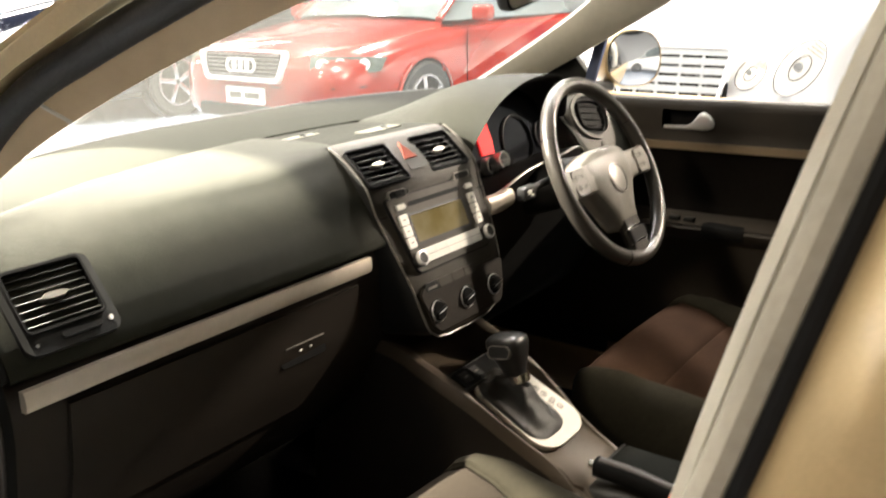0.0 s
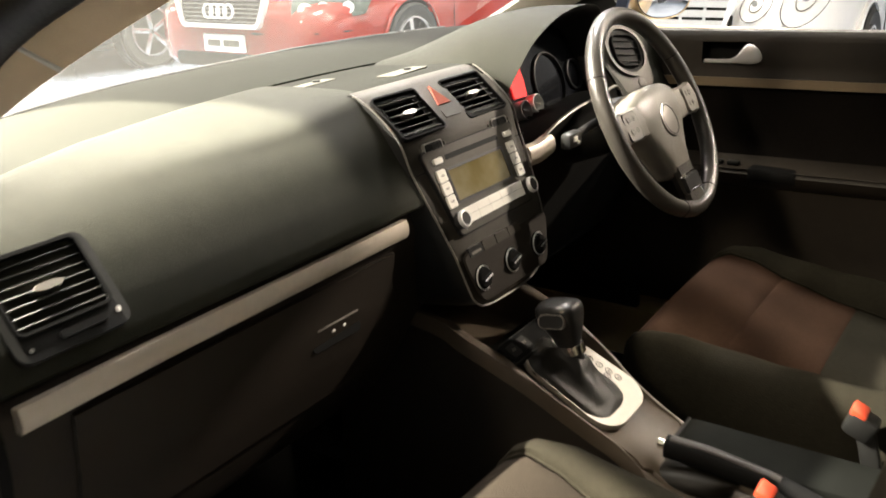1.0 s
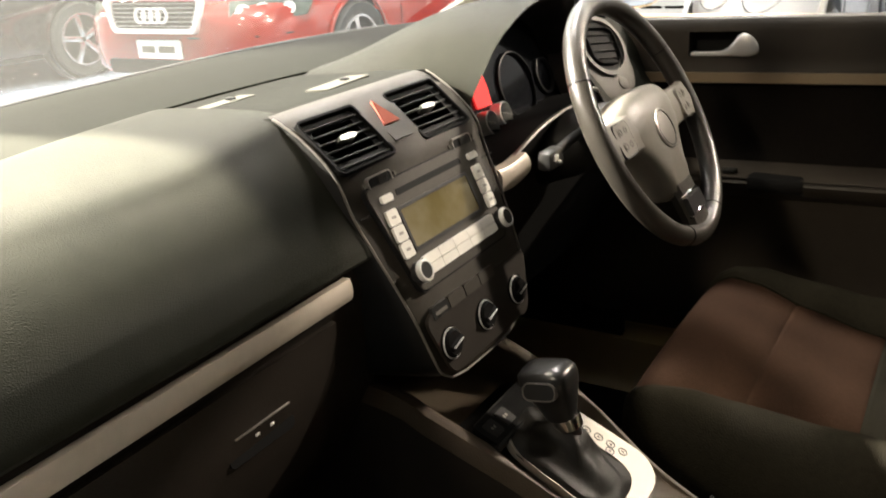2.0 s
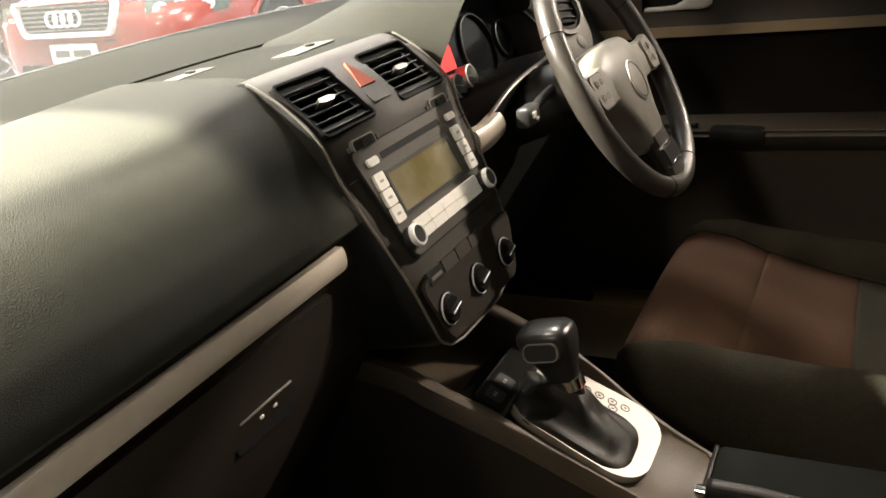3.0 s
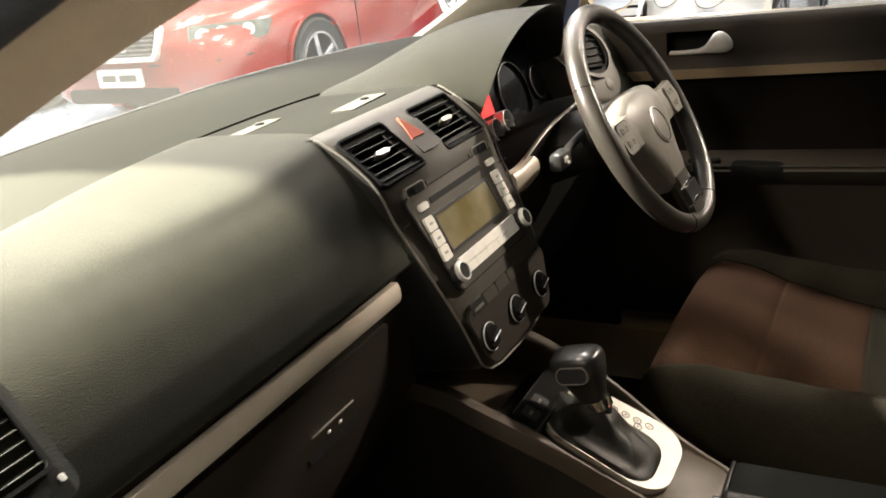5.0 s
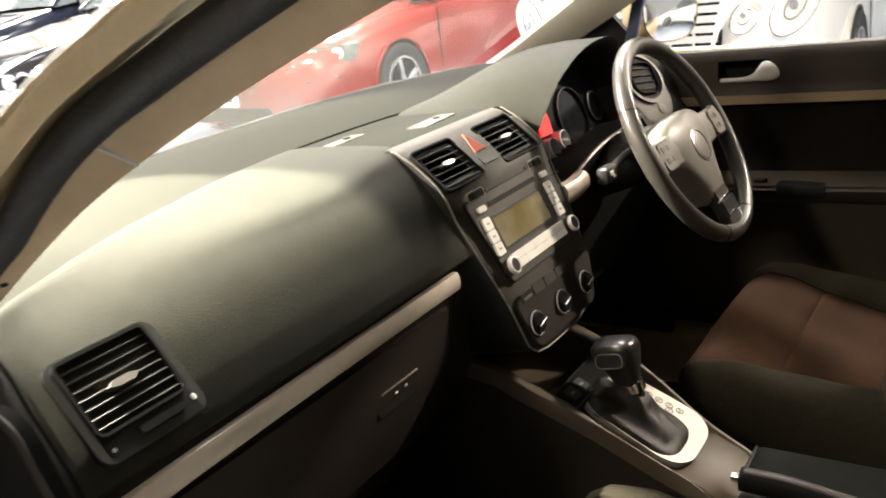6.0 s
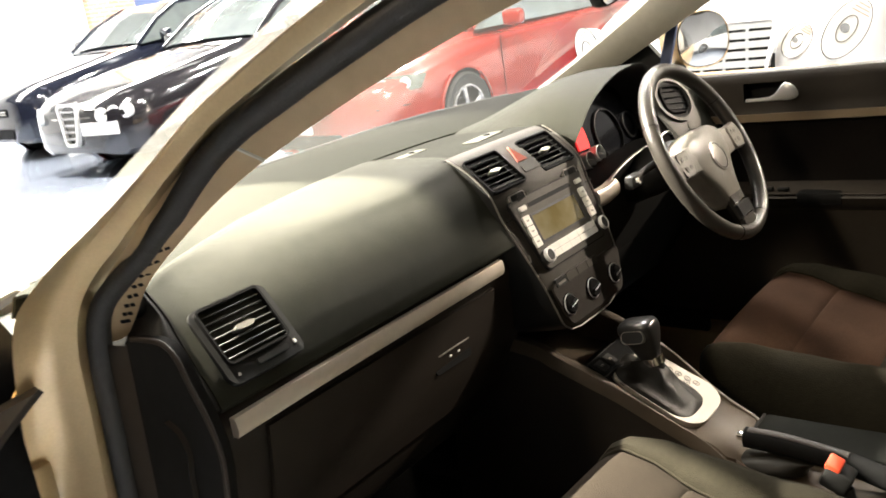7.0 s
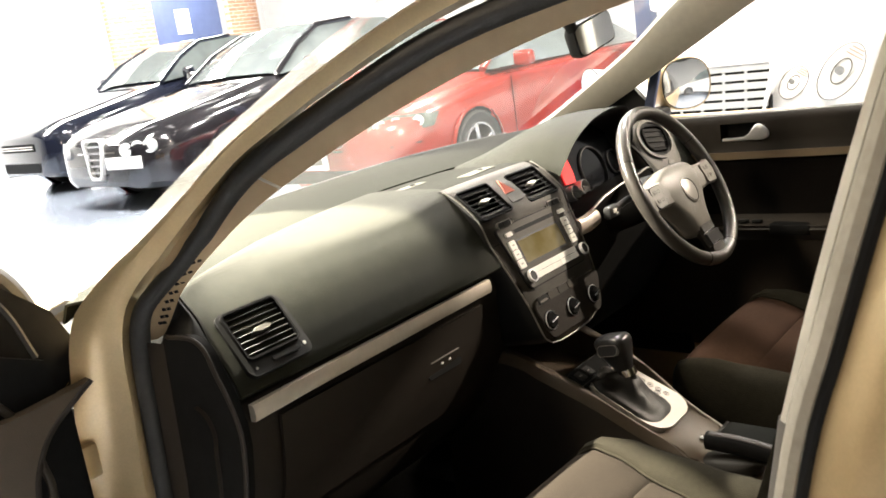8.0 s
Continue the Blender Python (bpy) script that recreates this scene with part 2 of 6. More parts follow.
# ---- mesh helpers ----
def link_bm(name, bm, material, smooth=True):
    bmesh.ops.recalc_face_normals(bm, faces=bm.faces[:])
    me = bpy.data.meshes.new(name)
    bm.to_mesh(me)
    bm.free()
    me.materials.append(material)
    if smooth:
        me.polygons.foreach_set("use_smooth", [True] * len(me.polygons))
        me.set_sharp_from_angle(angle=radians(42))
    return new(name, me)


def part(name, bm, material, parent=None, label="", smooth=True):
    ob = link_bm(name, bm, material, smooth)
    if parent:
        ob.parent = parent
        ob.matrix_parent_inverse = parent.matrix_world.inverted()
    return tagged(ob, label)


def thing(name, at, label, category, group="", kind=""):
    ob = new(name)
    ob.empty_display_size = 0.1
    ob.location = at
    bpy.context.view_layer.update()
    return tagged(ob, label, category, group, kind)


def spline(pts, n=8):
    """A smooth line through the points, n steps to each stretch."""
    p = [Vector(q) for q in pts]
    p = [2 * p[0] - p[1], *p, 2 * p[-1] - p[-2]]
    out = []
    for i in range(1, len(p) - 2):
        for k in range(n):
            t = k / n
            a, b, c, d = p[i - 1], p[i], p[i + 1], p[i + 2]
            out.append(0.5 * (2 * b + (c - a) * t + (2 * a - 5 * b + 4 * c - d) * t * t + (3 * b - a - 3 * c + d) * t ** 3))
    return out + [p[-2]]


def loft(rows, ring=False, caps=False, bm=None):
    """Quads between rows of points of equal number; ring closes each row."""
    bm = bm or bmesh.new()
    vs = [[bm.verts.new(p) for p in row] for row in rows]
    n = len(vs[0])
    for a, b in zip(vs, vs[1:]):
        for i in range(n if ring else n - 1):
            j = (i + 1) % n
            bm.faces.new((a[i], a[j], b[j], b[i]))
    if caps:
        bm.faces.new(vs[0])
        bm.faces.new(vs[-1])
    return bm


def thick(bm, depth):
    """Gives a sheet a thickness."""
    bmesh.ops.recalc_face_normals(bm, faces=bm.faces[:])
    bmesh.ops.solidify(bm, geom=bm.faces[:], thickness=depth)
    return bm


def sweep(path, profile, up=(0, 0, 1), ring=False, scale=None, bm=None):
    """A profile of (side, up) pairs carried along a path."""
    path = [Vector(p) for p in path]
    rows, n = [], len(path)
    for i, p in enumerate(path):
        a, b = path[(i - 1) % n if ring else max(i - 1, 0)], path[(i + 1) % n if ring else min(i + 1, n - 1)]
        d = (b - a).normalized()
        side = d.cross(Vector(up)).normalized()
        u = side.cross(d)
        k = scale(i / (n - 1)) if scale else 1.0
        rows.append([p + (side * s + u * v) * k for s, v in profile])
    if ring:
        rows.append(rows[0])
    bm = loft(rows, ring=True, caps=not ring, bm=bm)
    if ring:
        bmesh.ops.remove_doubles(bm, verts=bm.verts[:], dist=1e-6)
    return bm


def oval(a, b, n=12, power=2.0):
    out = []
    for i in range(n):
        t = 2 * math.pi * i / n
        c, s = math.cos(t), math.sin(t)
        out.append((a * math.copysign(abs(c) ** (2 / power), c), b * math.copysign(abs(s) ** (2 / power), s)))
    return out


def box(size, at=(0, 0, 0), bevel=0.003, turn=None, bm=None, segments=2):
    b2 = bmesh.new()
    bmesh.ops.create_cube(b2, size=1.0)
    bmesh.ops.scale(b2, vec=size, verts=b2.verts[:])
    if bevel:
        bmesh.ops.bevel(b2, geom=b2.edges[:], offset=min(bevel, min(size) * 0.45), segments=segments, affect="EDGES", profile=0.5)
    m = Matrix.Translation(at) @ (turn or Matrix.Identity(4))
    bmesh.ops.transform(b2, matrix=m, verts=b2.verts[:])
    if bm is None:
        return b2
    me = bpy.data.meshes.new("tmp")
    b2.to_mesh(me)
    b2.free()
    bm.from_mesh(me)
    bpy.data.meshes.remove(me)
    return bm


def revolve(profile, m=None, n=28, bm=None, hollow=False):
    """Turns (radius, height) pairs about z; a hollow one is a ring with an open middle."""
    profile = [*profile, profile[0]] if hollow else profile
    rows = [[Vector((r * math.cos(2 * math.pi * k / n), r * math.sin(2 * math.pi * k / n), z)) for k in range(n)] for r, z in profile]
    if m is not None:
        rows = [[m @ p for p in row] for row in rows]
    return loft(rows, ring=True, caps=not hollow, bm=bm)


def frame_at(o, x, y):
    """A local frame: origin, and the directions of its x and y; z comes towards the viewer."""
    x = Vector(x).normalized()
    z = x.cross(Vector(y)).normalized()
    y = z.cross(x)
    m = Matrix((x, y, z)).transposed().to_4x4()
    m.translation = Vector(o)
    return m


def outline(pts, m, z0, z1, bm=None, bevel=0.0):
    """A flat shape given by its outline in the frame m, from z0 to z1."""
    bm = bm or bmesh.new()
    lo = [bm.verts.new(m @ Vector((x, y, z0))) for x, y in pts]
    hi = [bm.verts.new(m @ Vector((x, y, z1))) for x, y in pts]
    bm.faces.new(hi)
    bm.faces.new(lo[::-1])
    n = len(pts)
    for i in range(n):
        bm.faces.new((lo[i], lo[(i + 1) % n], hi[(i + 1) % n], hi[i]))
    return bm


def rounded(w, h, r, n=5, cx=0.0, cy=0.0):
    out = []
    for sx, sy, a0 in ((1, 1, 0), (-1, 1, 90), (-1, -1, 180), (1, -1, 270)):
        for k in range(n + 1):
            a = radians(a0 + 90 * k / n)
            out.append((cx + sx * (w / 2 - r) + r * math.cos(a), cy + sy * (h / 2 - r) + r * math.sin(a)))
    return out


def rim_of(outer, inner, m, z0, z1):
    """A flat frame between two outlines with the same number of points."""
    bm = bmesh.new()
    rows = [[m @ Vector((x, y, z)) for x, y in pts] for pts, z in ((outer, z0), (outer, z1), (inner, z1), (inner, z0))]
    loft([*rows, rows[0]], ring=True, bm=bm)
    bmesh.ops.remove_doubles(bm, verts=bm.verts[:], dist=1e-7)
    return bm

# ---- dashboard ----
dash = thing("dashboard", (0, 0.2, 0.7), "dark grey-green grained plastic dashboard of a right-hand-drive car", "dashboard")


def rear_edge(x):
    return (0.69 - 0.5 * min(x, 0.0) ** 2 - 0.5 * max(x - 0.25, 0.0) ** 2, 0.942 + 0.012 * x)


def groove(x):
    y = 0.362 - 0.33 * abs(x) ** 2 - (0.02 if x < -0.3 else 0) * (abs(x) - 0.3)
    return (y, 0.958 - 0.012 * max(abs(x) - 0.4, 0) / 0.4)


def pad_profile(x):
    end = max(0.0, (abs(x) - 0.70) / 0.10)
    drop = 0.010 * end ** 1.5
    yg, zg = groove(x)
    u = min(1.0, max(0.0, (x + 0.31) / 0.17)) if x < 0 else 0.0
    near = u * u * (3 - 2 * u)
    ctrl = [(yg - 0.002, zg - 0.012), (yg - 0.006, zg - 0.002), (yg - 0.02, zg + 0.004), (min(0.55 * yg + 0.09, yg - 0.035), 0.966 - drop + 0.001 * near), (min(0.150, yg - 0.05), 0.955 - drop + 0.014 * near),
            (min(0.112, yg - 0.07), 0.935 - drop + 0.014 * near), (min(0.082, yg - 0.085), 0.908 - 0.7 * drop + 0.008 * near), (min(0.058, yg - 0.095), 0.876 - 0.4 * drop), (0.040, 0.848), (0.033, 0.834), (0.036, 0.827), (0.075, 0.825)]
    return [Vector((x, y, z)) for x_, y, z in spline([(0, y, z) for y, z in ctrl], 4)]


part("dash_pad", thick(loft([pad_profile(x) for x in (-0.757, -0.74, -0.72, -0.69, -0.6, -0.5, -0.42, -0.37, -0.33, -0.29, -0.25, -0.22, -0.19, -0.16, -0.13)]), -0.004), M_PAD, dash, "soft grained passenger pad with a rounded overhang")
part("dash_pad", thick(loft([pad_profile(x) for x in (0.56, 0.62, 0.68, 0.73, 0.76, 0.79, 0.805)]), -0.004), M_PAD, dash)
rows = []
for k in range(25):
    x = -0.775 + 1.575 * k / 24
    (y0, z0), (y1, z1) = rear_edge(x), groove(x)
    rows.append([Vector((x, y0 + 0.02, z0 - 0.03)), Vector((x, y0, z0)), *[Vector((x, y0 + (y1 - y0) * t, z0 + (z1 - 0.002 - z0) * t + 0.012 * math.sin(math.pi * t))) for t in (0.12, 0.3, 0.5, 0.7, 0.88)], Vector((x, y1 + 0.003, z1 - 0.002)), Vector((x, y1, z1 - 0.012))])
part("dash_rear_shelf", thick(loft(rows), -0.004), M_PAD_REAR, dash, "pale lit dash shelf below the windscreen")

line_xs = [-0.755 + 0.055 * k for k in range(11)]
part("groove_bead", sweep([(x, groove(x)[0] + 0.001, groove(x)[1] + 0.0005) for x in line_xs], oval(0.0022, 0.0016, 6)), M_GRILLE, dash, "thin dark joint between pad and shelf")

# lower dash, glovebox, trim strips
LOW = [(0.075, 0.826), (0.056, 0.815), (0.046, 0.79), (0.052, 0.76), (0.056, 0.72), (0.070, 0.66), (0.105, 0.58), (0.16, 0.50), (0.24, 0.44), (0.36, 0.42)]


def low_row(x, off=0.0):
    return [Vector((x, y - off, z)) for _, y, z in spline([(0, y, z) for y, z in LOW], 3)]


part("lower_panel", loft([low_row(x) for x in (-0.80, -0.7, -0.5, -0.3, -0.1)]), M_LOWER, dash, "dark brown-grey lower dash panel")
part("lower_panel", loft([low_row(x, -0.03) for x in (0.1, 0.3, 0.5, 0.7, 0.80)]), M_BLACK, dash)
glove = thick(loft([[Vector((x, y - 0.005, z)) for _, y, z in spline([(0, y, z) for y, z in ((0.049, 0.775), (0.054, 0.74), (0.060, 0.70), (0.074, 0.65), (0.098, 0.595))], 4)] for x in (-0.69, -0.685, -0.5, -0.3, -0.205, -0.20)]), 0.006)
glovebox = part("glovebox_lid", glove, M_LOWER, dash, "dark glovebox lid with a recessed catch")
gm = frame_at((-0.315, 0.053, 0.703), (1, -0.02, 0), (0, 0.2, 1))
part("catch_recess", outline(rounded(0.090, 0.030, 0.006), gm, 0.0, 0.003), M_GRILLE, glovebox)
part("catch", box((0.078, 0.003, 0.0025), (-0.315, 0.0455, 0.719), 0.001), M_BEAD, glovebox, "thin bright edge of the catch")
for x in (-0.323, -0.302):
    part("catch_mark", box((0.006, 0.003, 0.0035), (x, 0.0475, 0.708), 0.001), M_MARK, glovebox)
strip_path = spline([(-0.752, 0.020, 0.8045), (-0.60, 0.026, 0.8045), (-0.40, 0.031, 0.8035), (-0.178, 0.036, 0.8025)], 8)
part("trim_strip", sweep(strip_path, [(-0.004, -0.0105), (0.004, -0.0105), (0.0065, -0.006), (0.0075, 0.0), (0.0065, 0.008), (0.004, 0.0135), (-0.004, 0.0135)]), M_SILVER, dash, "long matt silver trim strip")
part("trim_strip", sweep(spline([(0.150, 0.030, 0.828), (0.185, 0.026, 0.829), (0.222, 0.024, 0.836)], 6), [(-0.012, -0.016), (0.004, -0.016), (0.009, -0.008), (0.010, 0.0), (0.009, 0.009), (0.004, 0.016), (-0.012, 0.016)]), M_SILVER, dash, "short rounded silver trim end")

# left end of the dashboard
def end_row(x, inset):
    """The dashboard's whole front outline at x, drawn in by the inset."""
    top = pad_profile(max(x, -0.80))
    front = top[14:-5] + [v for v in low_row(x)[3:]]
    out = []
    for p in front:
        up = min(1.0, max(0.0, (p.z - 0.88) / 0.07))
        out.append(Vector((x, p.y + inset * (1.0 - 0.5 * up), p.z - inset * (0.3 + 0.7 * up))))
    return out


end_rows = [end_row(x, i) for x, i in ((-0.756, -0.001), (-0.761, -0.004), (-0.768, -0.004), (-0.775, -0.001), (-0.780, 0.004), (-0.783, 0.012), (-0.782, 0.016), (-0.781, 0.019))]
end_rows.append([Vector((-0.775, 0.25 + 0.5 * max(p.y, 0.0), min(p.z, 0.860))) for p in end_rows[-1]])
for row in end_rows:
    for p in row:
        p.x += (max(p.x, -0.764) - p.x) * min(1.0, max(0.0, (p.z - 0.915) / 0.025))
part("end_cap", loft(end_rows), M_BLACK, dash, "black rounded end cap beside the door opening")
CAP = [(0.123, 0.913), (0.112, 0.918), (0.071, 0.921), (0.052, 0.918), (0.039, 0.909), (0.031, 0.896), (0.025, 0.879), (0.007, 0.842), (-0.003, 0.808), (-0.003, 0.776), (0.009, 0.717), (0.035, 0.640), (0.085, 0.540), (0.150, 0.450)]
side = frame_at((-0.789, 0, 0), (0, -1, 0), (0, 0, 1))
part("side_cover", outline([(-y, z) for y, z in CAP] + [(-0.19, 0.45), (-0.14, 0.70), (-0.128, 0.85)], side, -0.012, 0.004), M_VENT, dash, "black side cover with a rounded edge")
# Rounded edge in a paler plastic, standing in for caught light.
part("cover_edge_catchlight", sweep(spline([(-0.792, y, z) for y, z in CAP[1:]], 3), oval(0.0035, 0.0030, 8), up=(1, 0, 0)), M_LOWER, dash)


def slatted_vent(parent, m, w, h, slats, tab_at, label, slat_tilt=18, ring=True, r=0.008, deep=True):
    """An air vent in the frame m: a dark box, a frame, slats and a tab."""
    v = part("air_vent", rim_of(rounded(w, h, r), rounded(w - 0.006, h - 0.006, r - 0.003), m, -0.004, 0.0025), M_VENT if ring else M_STACK, parent, label)
    if deep:
        part("vent_box", rim_of(rounded(w - 0.004, h - 0.004, r - 0.002), rounded(w - 0.03, h - 0.03, 0.003), m, -0.0035, -0.035), M_GRILLE, v)
    part("vent_back", outline(rounded(w - 0.006, h - 0.006, 0.004), m, -0.037 if deep else -0.016, -0.034 if deep else -0.0105), M_GRILLE, v)
    for k in range(slats):
        yy = (k + 0.5) / slats * (h - 0.010) - (h - 0.010) / 2
        t = m @ pose(0, yy, -0.006 if deep else -0.0045, slat_tilt)
        b = box((w - 0.007, 0.0018, 0.013 if deep else 0.010), (0, 0, 0), 0.0008, segments=1)
        bmesh.ops.transform(b, matrix=t, verts=b.verts[:])
        part("slat", b, M_SLAT, v)
    if tab_at is not None:
        b = outline([(-0.016, -0.0008), (-0.007, -0.0036), (0.011, -0.0036), (0.016, 0.0008), (0.007, 0.0036), (-0.011, 0.0036)], pose(tab_at[0], tab_at[1], 0), -0.006, 0.0045)
        bmesh.ops.transform(b, matrix=m, verts=b.verts[:])
        part("vent_tab", b, M_BEAD, v, "pale satin vent tab")
    return v


sv = frame_at((-0.679, 0.067, 0.890), (1, 0.02, 0), (0, 0.62, 0.78))
part("vent_surround", rim_of(rounded(0.118, 0.102, 0.014, 5, 0.002, -0.008), rounded(0.094, 0.072, 0.006, 5, 0.0, 0.002), sv, -0.012, 0.0060), M_BLACK, dash)
slatted_vent(dash, sv @ pose(0, 0.002, 0.0095), 0.098, 0.076, 7, (0.0, -0.002), "black side air vent with horizontal slats", 20, deep=False)
part("vent_wheel", outline(rounded(0.05, 0.007, 0.003), sv @ pose(0.012, -0.046, 0), 0.0, 0.0095), M_KNOB, dash)
part("vent_mark", outline(rounded(0.004, 0.004, 0.002), sv @ pose(-0.042, -0.048, 0), 0.0, 0.0070), M_MARK, dash)
part("vent_mark", outline(rounded(0.005, 0.006, 0.002), sv @ pose(0.050, -0.044, 0), 0.0, 0.0070), M_MARK, dash)

# ---- centre stack ----
STACK = [(0.366, 0.9568, 0.240), (0.27, 0.9632, 0.202), (0.20, 0.9700, 0.174), (0.150, 0.9742, 0.159), (0.126, 0.9728, 0.154), (0.1092, 0.9646, 0.153), (0.086, 0.949, 0.152), (0.0532, 0.9163, 0.151), (0.036, 0.872, 0.148),
         (0.018, 0.835, 0.143), (-0.002, 0.790, 0.134), (-0.018, 0.750, 0.126), (-0.029, 0.710, 0.117), (-0.033, 0.684, 0.106), (-0.031, 0.666, 0.080)]
SN = 6
srows = spline([(w, y, z) for y, z, w in STACK], SN)


def stack_at(z):
    """The point of the stack's face at the height z, and the direction up along it."""
    for a, b in zip(srows[3 * SN:], srows[3 * SN + 1:]):
        if a.z >= z >= b.z:
            t = (a.z - z) / max(a.z - b.z, 1e-9)
            p = a.lerp(b, t)
            return p.y, (a - b).normalized()
    return srows[-1].y, Vector((0, 0, 1))


def stack_frame(x, z):
    y, d = stack_at(z)
    return frame_at((x, y, z), (1, 0, 0), (0, d.y, d.z))


TOP_ROWS = int(3.4 * SN)
stack = thing("centre_stack", (0, 0, 0.67), "brown-grey plastic centre stack panel with a bright edge bead", "dashboard panel")
bm = bmesh.new()
cols = lambda w: [-w, -0.98 * w, -0.143, -0.119, -0.095, -0.071, -0.047, -0.014, 0.019, 0.045, 0.071, 0.097, 0.123, 0.98 * w, w]
grid = []
for p in srows:
    w = p.x
    c = [x if abs(x) < 0.97 * w or abs(abs(x) - w) < 0.03 * w else math.copysign(0.97 * w, x) for x in cols(w)]
    c = [max(-w, min(w, x)) for x in c]
    grid.append([bm.verts.new((x, p.y + 0.010 * (abs(x) / w) ** 6, p.z - 0.004 * (abs(x) / w) ** 6 * (1 if p.y > 0.1 else 0))) for x in c])
shelf_bm = bmesh.new()
for i in range(len(grid) - 1):
    for j in range(len(grid[0]) - 1):
        if 5 * SN <= i < 7 * SN and (2 <= j < 6 or 8 <= j < 12):
            continue
        q = (grid[i][j], grid[i][j + 1], grid[i + 1][j + 1], grid[i + 1][j])
        if len({(round(v.co.x, 6), round(v.co.y, 6), round(v.co.z, 6)) for v in q}) == 4:
            if i < TOP_ROWS:
                shelf_bm.faces.new([shelf_bm.verts.new(v.co) for v in q])
            else:
                bm.faces.new(q)
bmesh.ops.remove_doubles(shelf_bm, verts=shelf_bm.verts[:], dist=1e-6)
bmesh.ops.delete(bm, geom=[v for v in bm.verts if not v.link_faces], context="VERTS")
bmesh.ops.remove_doubles(bm, verts=bm.verts[:], dist=1e-6)
part("stack_face", bm, M_STACK, stack)
part("upper_deck", shelf_bm, M_PAD_REAR, stack, "dark grained top of the stack")
side = bmesh.new()
for s in (-1, 1):
    loft([[Vector((s * p.x, p.y + 0.010, p.z)), Vector((s * (p.x + 0.006), p.y + 0.03, p.z - 0.004)), Vector((s * (p.x + 0.012), max(p.y, 0.05) + 0.10, p.z - 0.03))] for p in srows[4 * SN:]], bm=side)
loft([[Vector((x, srows[-1].y + 0.01, srows[-1].z)), Vector((x, 0.12, srows[-1].z - 0.01))] for x in (-0.085, 0, 0.085)], bm=side)
part("stack_flank", side, M_BLACK, stack, "black flanks of the stack")
bead = [(-p.x, p.y + 0.006, p.z - 0.0015) for p in srows[4 * SN:]]
corner = [(-0.055, -0.0285, 0.6615), (0.0, -0.0285, 0.660), (0.055, -0.0285, 0.6615)]
bead = bead + corner + [(-x, y, z) for x, y, z in bead[::-1]]
part("edge_bead", sweep(bead, oval(0.0015, 0.0015, 6), up=(0.3, -0.8, 0.5)), M_BEAD, stack, "satin silver bead round the stack")
seam = stack_frame(0, 0.868)
part("seam", outline([(-0.147, 0), (0.147, 0), (0.147, 0.0015), (-0.147, 0.0015)], seam, -0.001, 0.0008), M_GRILLE, stack)

vm = frame_at((0, 0.0865, 0.945), (1, 0, 0), (0, 0.065, 0.056))
for x, w in ((-0.095, 0.102), (0.071, 0.110)):
    slatted_vent(stack, vm @ pose(x, -0.007, 0.0), w, 0.078, 6, (0.0, 0.001), "black centre air vent with slats", 24, r=0.007)
hz = vm @ pose(-0.014, 0.004, 0.002)
part("hazard_button", outline([(-0.016, -0.014), (0.016, -0.014), (0.0, 0.022)], hz, -0.002, 0.003), M_HAZARD, stack, "red triangular hazard button")
part("lower_button", outline(rounded(0.040, 0.014, 0.002), vm @ pose(-0.014, -0.026, 0.002), -0.002, 0.0018), M_STACK, stack)
for x in (-0.094, 0.085):
    wm = stack_frame(x, 0.897)
    slot = part("vent_wheel", outline(rounded(0.042, 0.012, 0.004), wm, -0.002, 0.0022), M_GRILLE, stack)
    part("wheel_rim", rim_of(rounded(0.045, 0.015, 0.0055), rounded(0.042, 0.012, 0.004), wm, -0.002, 0.0028), M_BEAD, slot)
    for r in range(7):
        part("wheel_grip", outline(rounded(0.0016, 0.009, 0.0006), wm @ pose(-0.004 + 0.0028 * r, 0, 0), 0, 0.0046), M_SLAT, slot)
    for dx in (-0.029, 0.029):
        part("vent_mark", outline(rounded(0.004, 0.005, 0.0015), wm @ pose(dx, 0, 0), 0.0, 0.0022), M_SENSOR, slot)

# ---- radio ----
radio = thing("car_radio", (0, 0.01, 0.77), "grey double-height car radio with pale buttons and amber display", "car radio")
rf = stack_frame(-0.007, 0.827) @ pose(0, 0, 0.0018)
trap = lambda e: [(x * (1 + 0.09 * (y / 0.06)), y + 0.009) for x, y in rounded(0.222 - e, 0.126 - e, 0.010)]
part("fascia", outline(trap(0.0), rf, -0.004, 0.0022), M_STACK, radio)
part("fascia_gap", rim_of(trap(-0.0035), trap(0.0), rf, -0.004, 0.0012), M_GRILLE, radio)
part("disc_slot", outline(rounded(0.142, 0.0075, 0.002), rf @ pose(-0.001, 0.056, 0), 0.001, 0.0027), M_GRILLE, radio, "black disc slot")
for x in (-0.093, 0.097):
    part("button", outline(rounded(0.021, 0.0085, 0.0035), rf @ pose(x, 0.055, 0), 0.002, 0.0055), M_BUTTON, radio)
part("display_bezel", rim_of(rounded(0.153, 0.053, 0.003), rounded(0.145, 0.045, 0.002), rf @ pose(-0.006, 0.0145, 0), 0.0015, 0.0036), M_KNOB, radio)
part("display", outline(rounded(0.145, 0.045, 0.002), rf @ pose(-0.006, 0.0145, 0), 0.001, 0.0026), M_DISPLAY, radio, "amber display glass with a pale reflection in its colour")
for x in (-0.097, 0.094):
    for k in range(3):
        b = part("button", outline(rounded(0.0195, 0.0178, 0.003), rf @ pose(x, 0.0335 - 0.0190 * k, 0), 0.002, 0.0056), M_BUTTON, radio)
        part("print", outline(rounded(0.008, 0.0030, 0.001), rf @ pose(x, 0.0335 - 0.0190 * k, 0), 0.0056, 0.0059), M_BEAD, b)
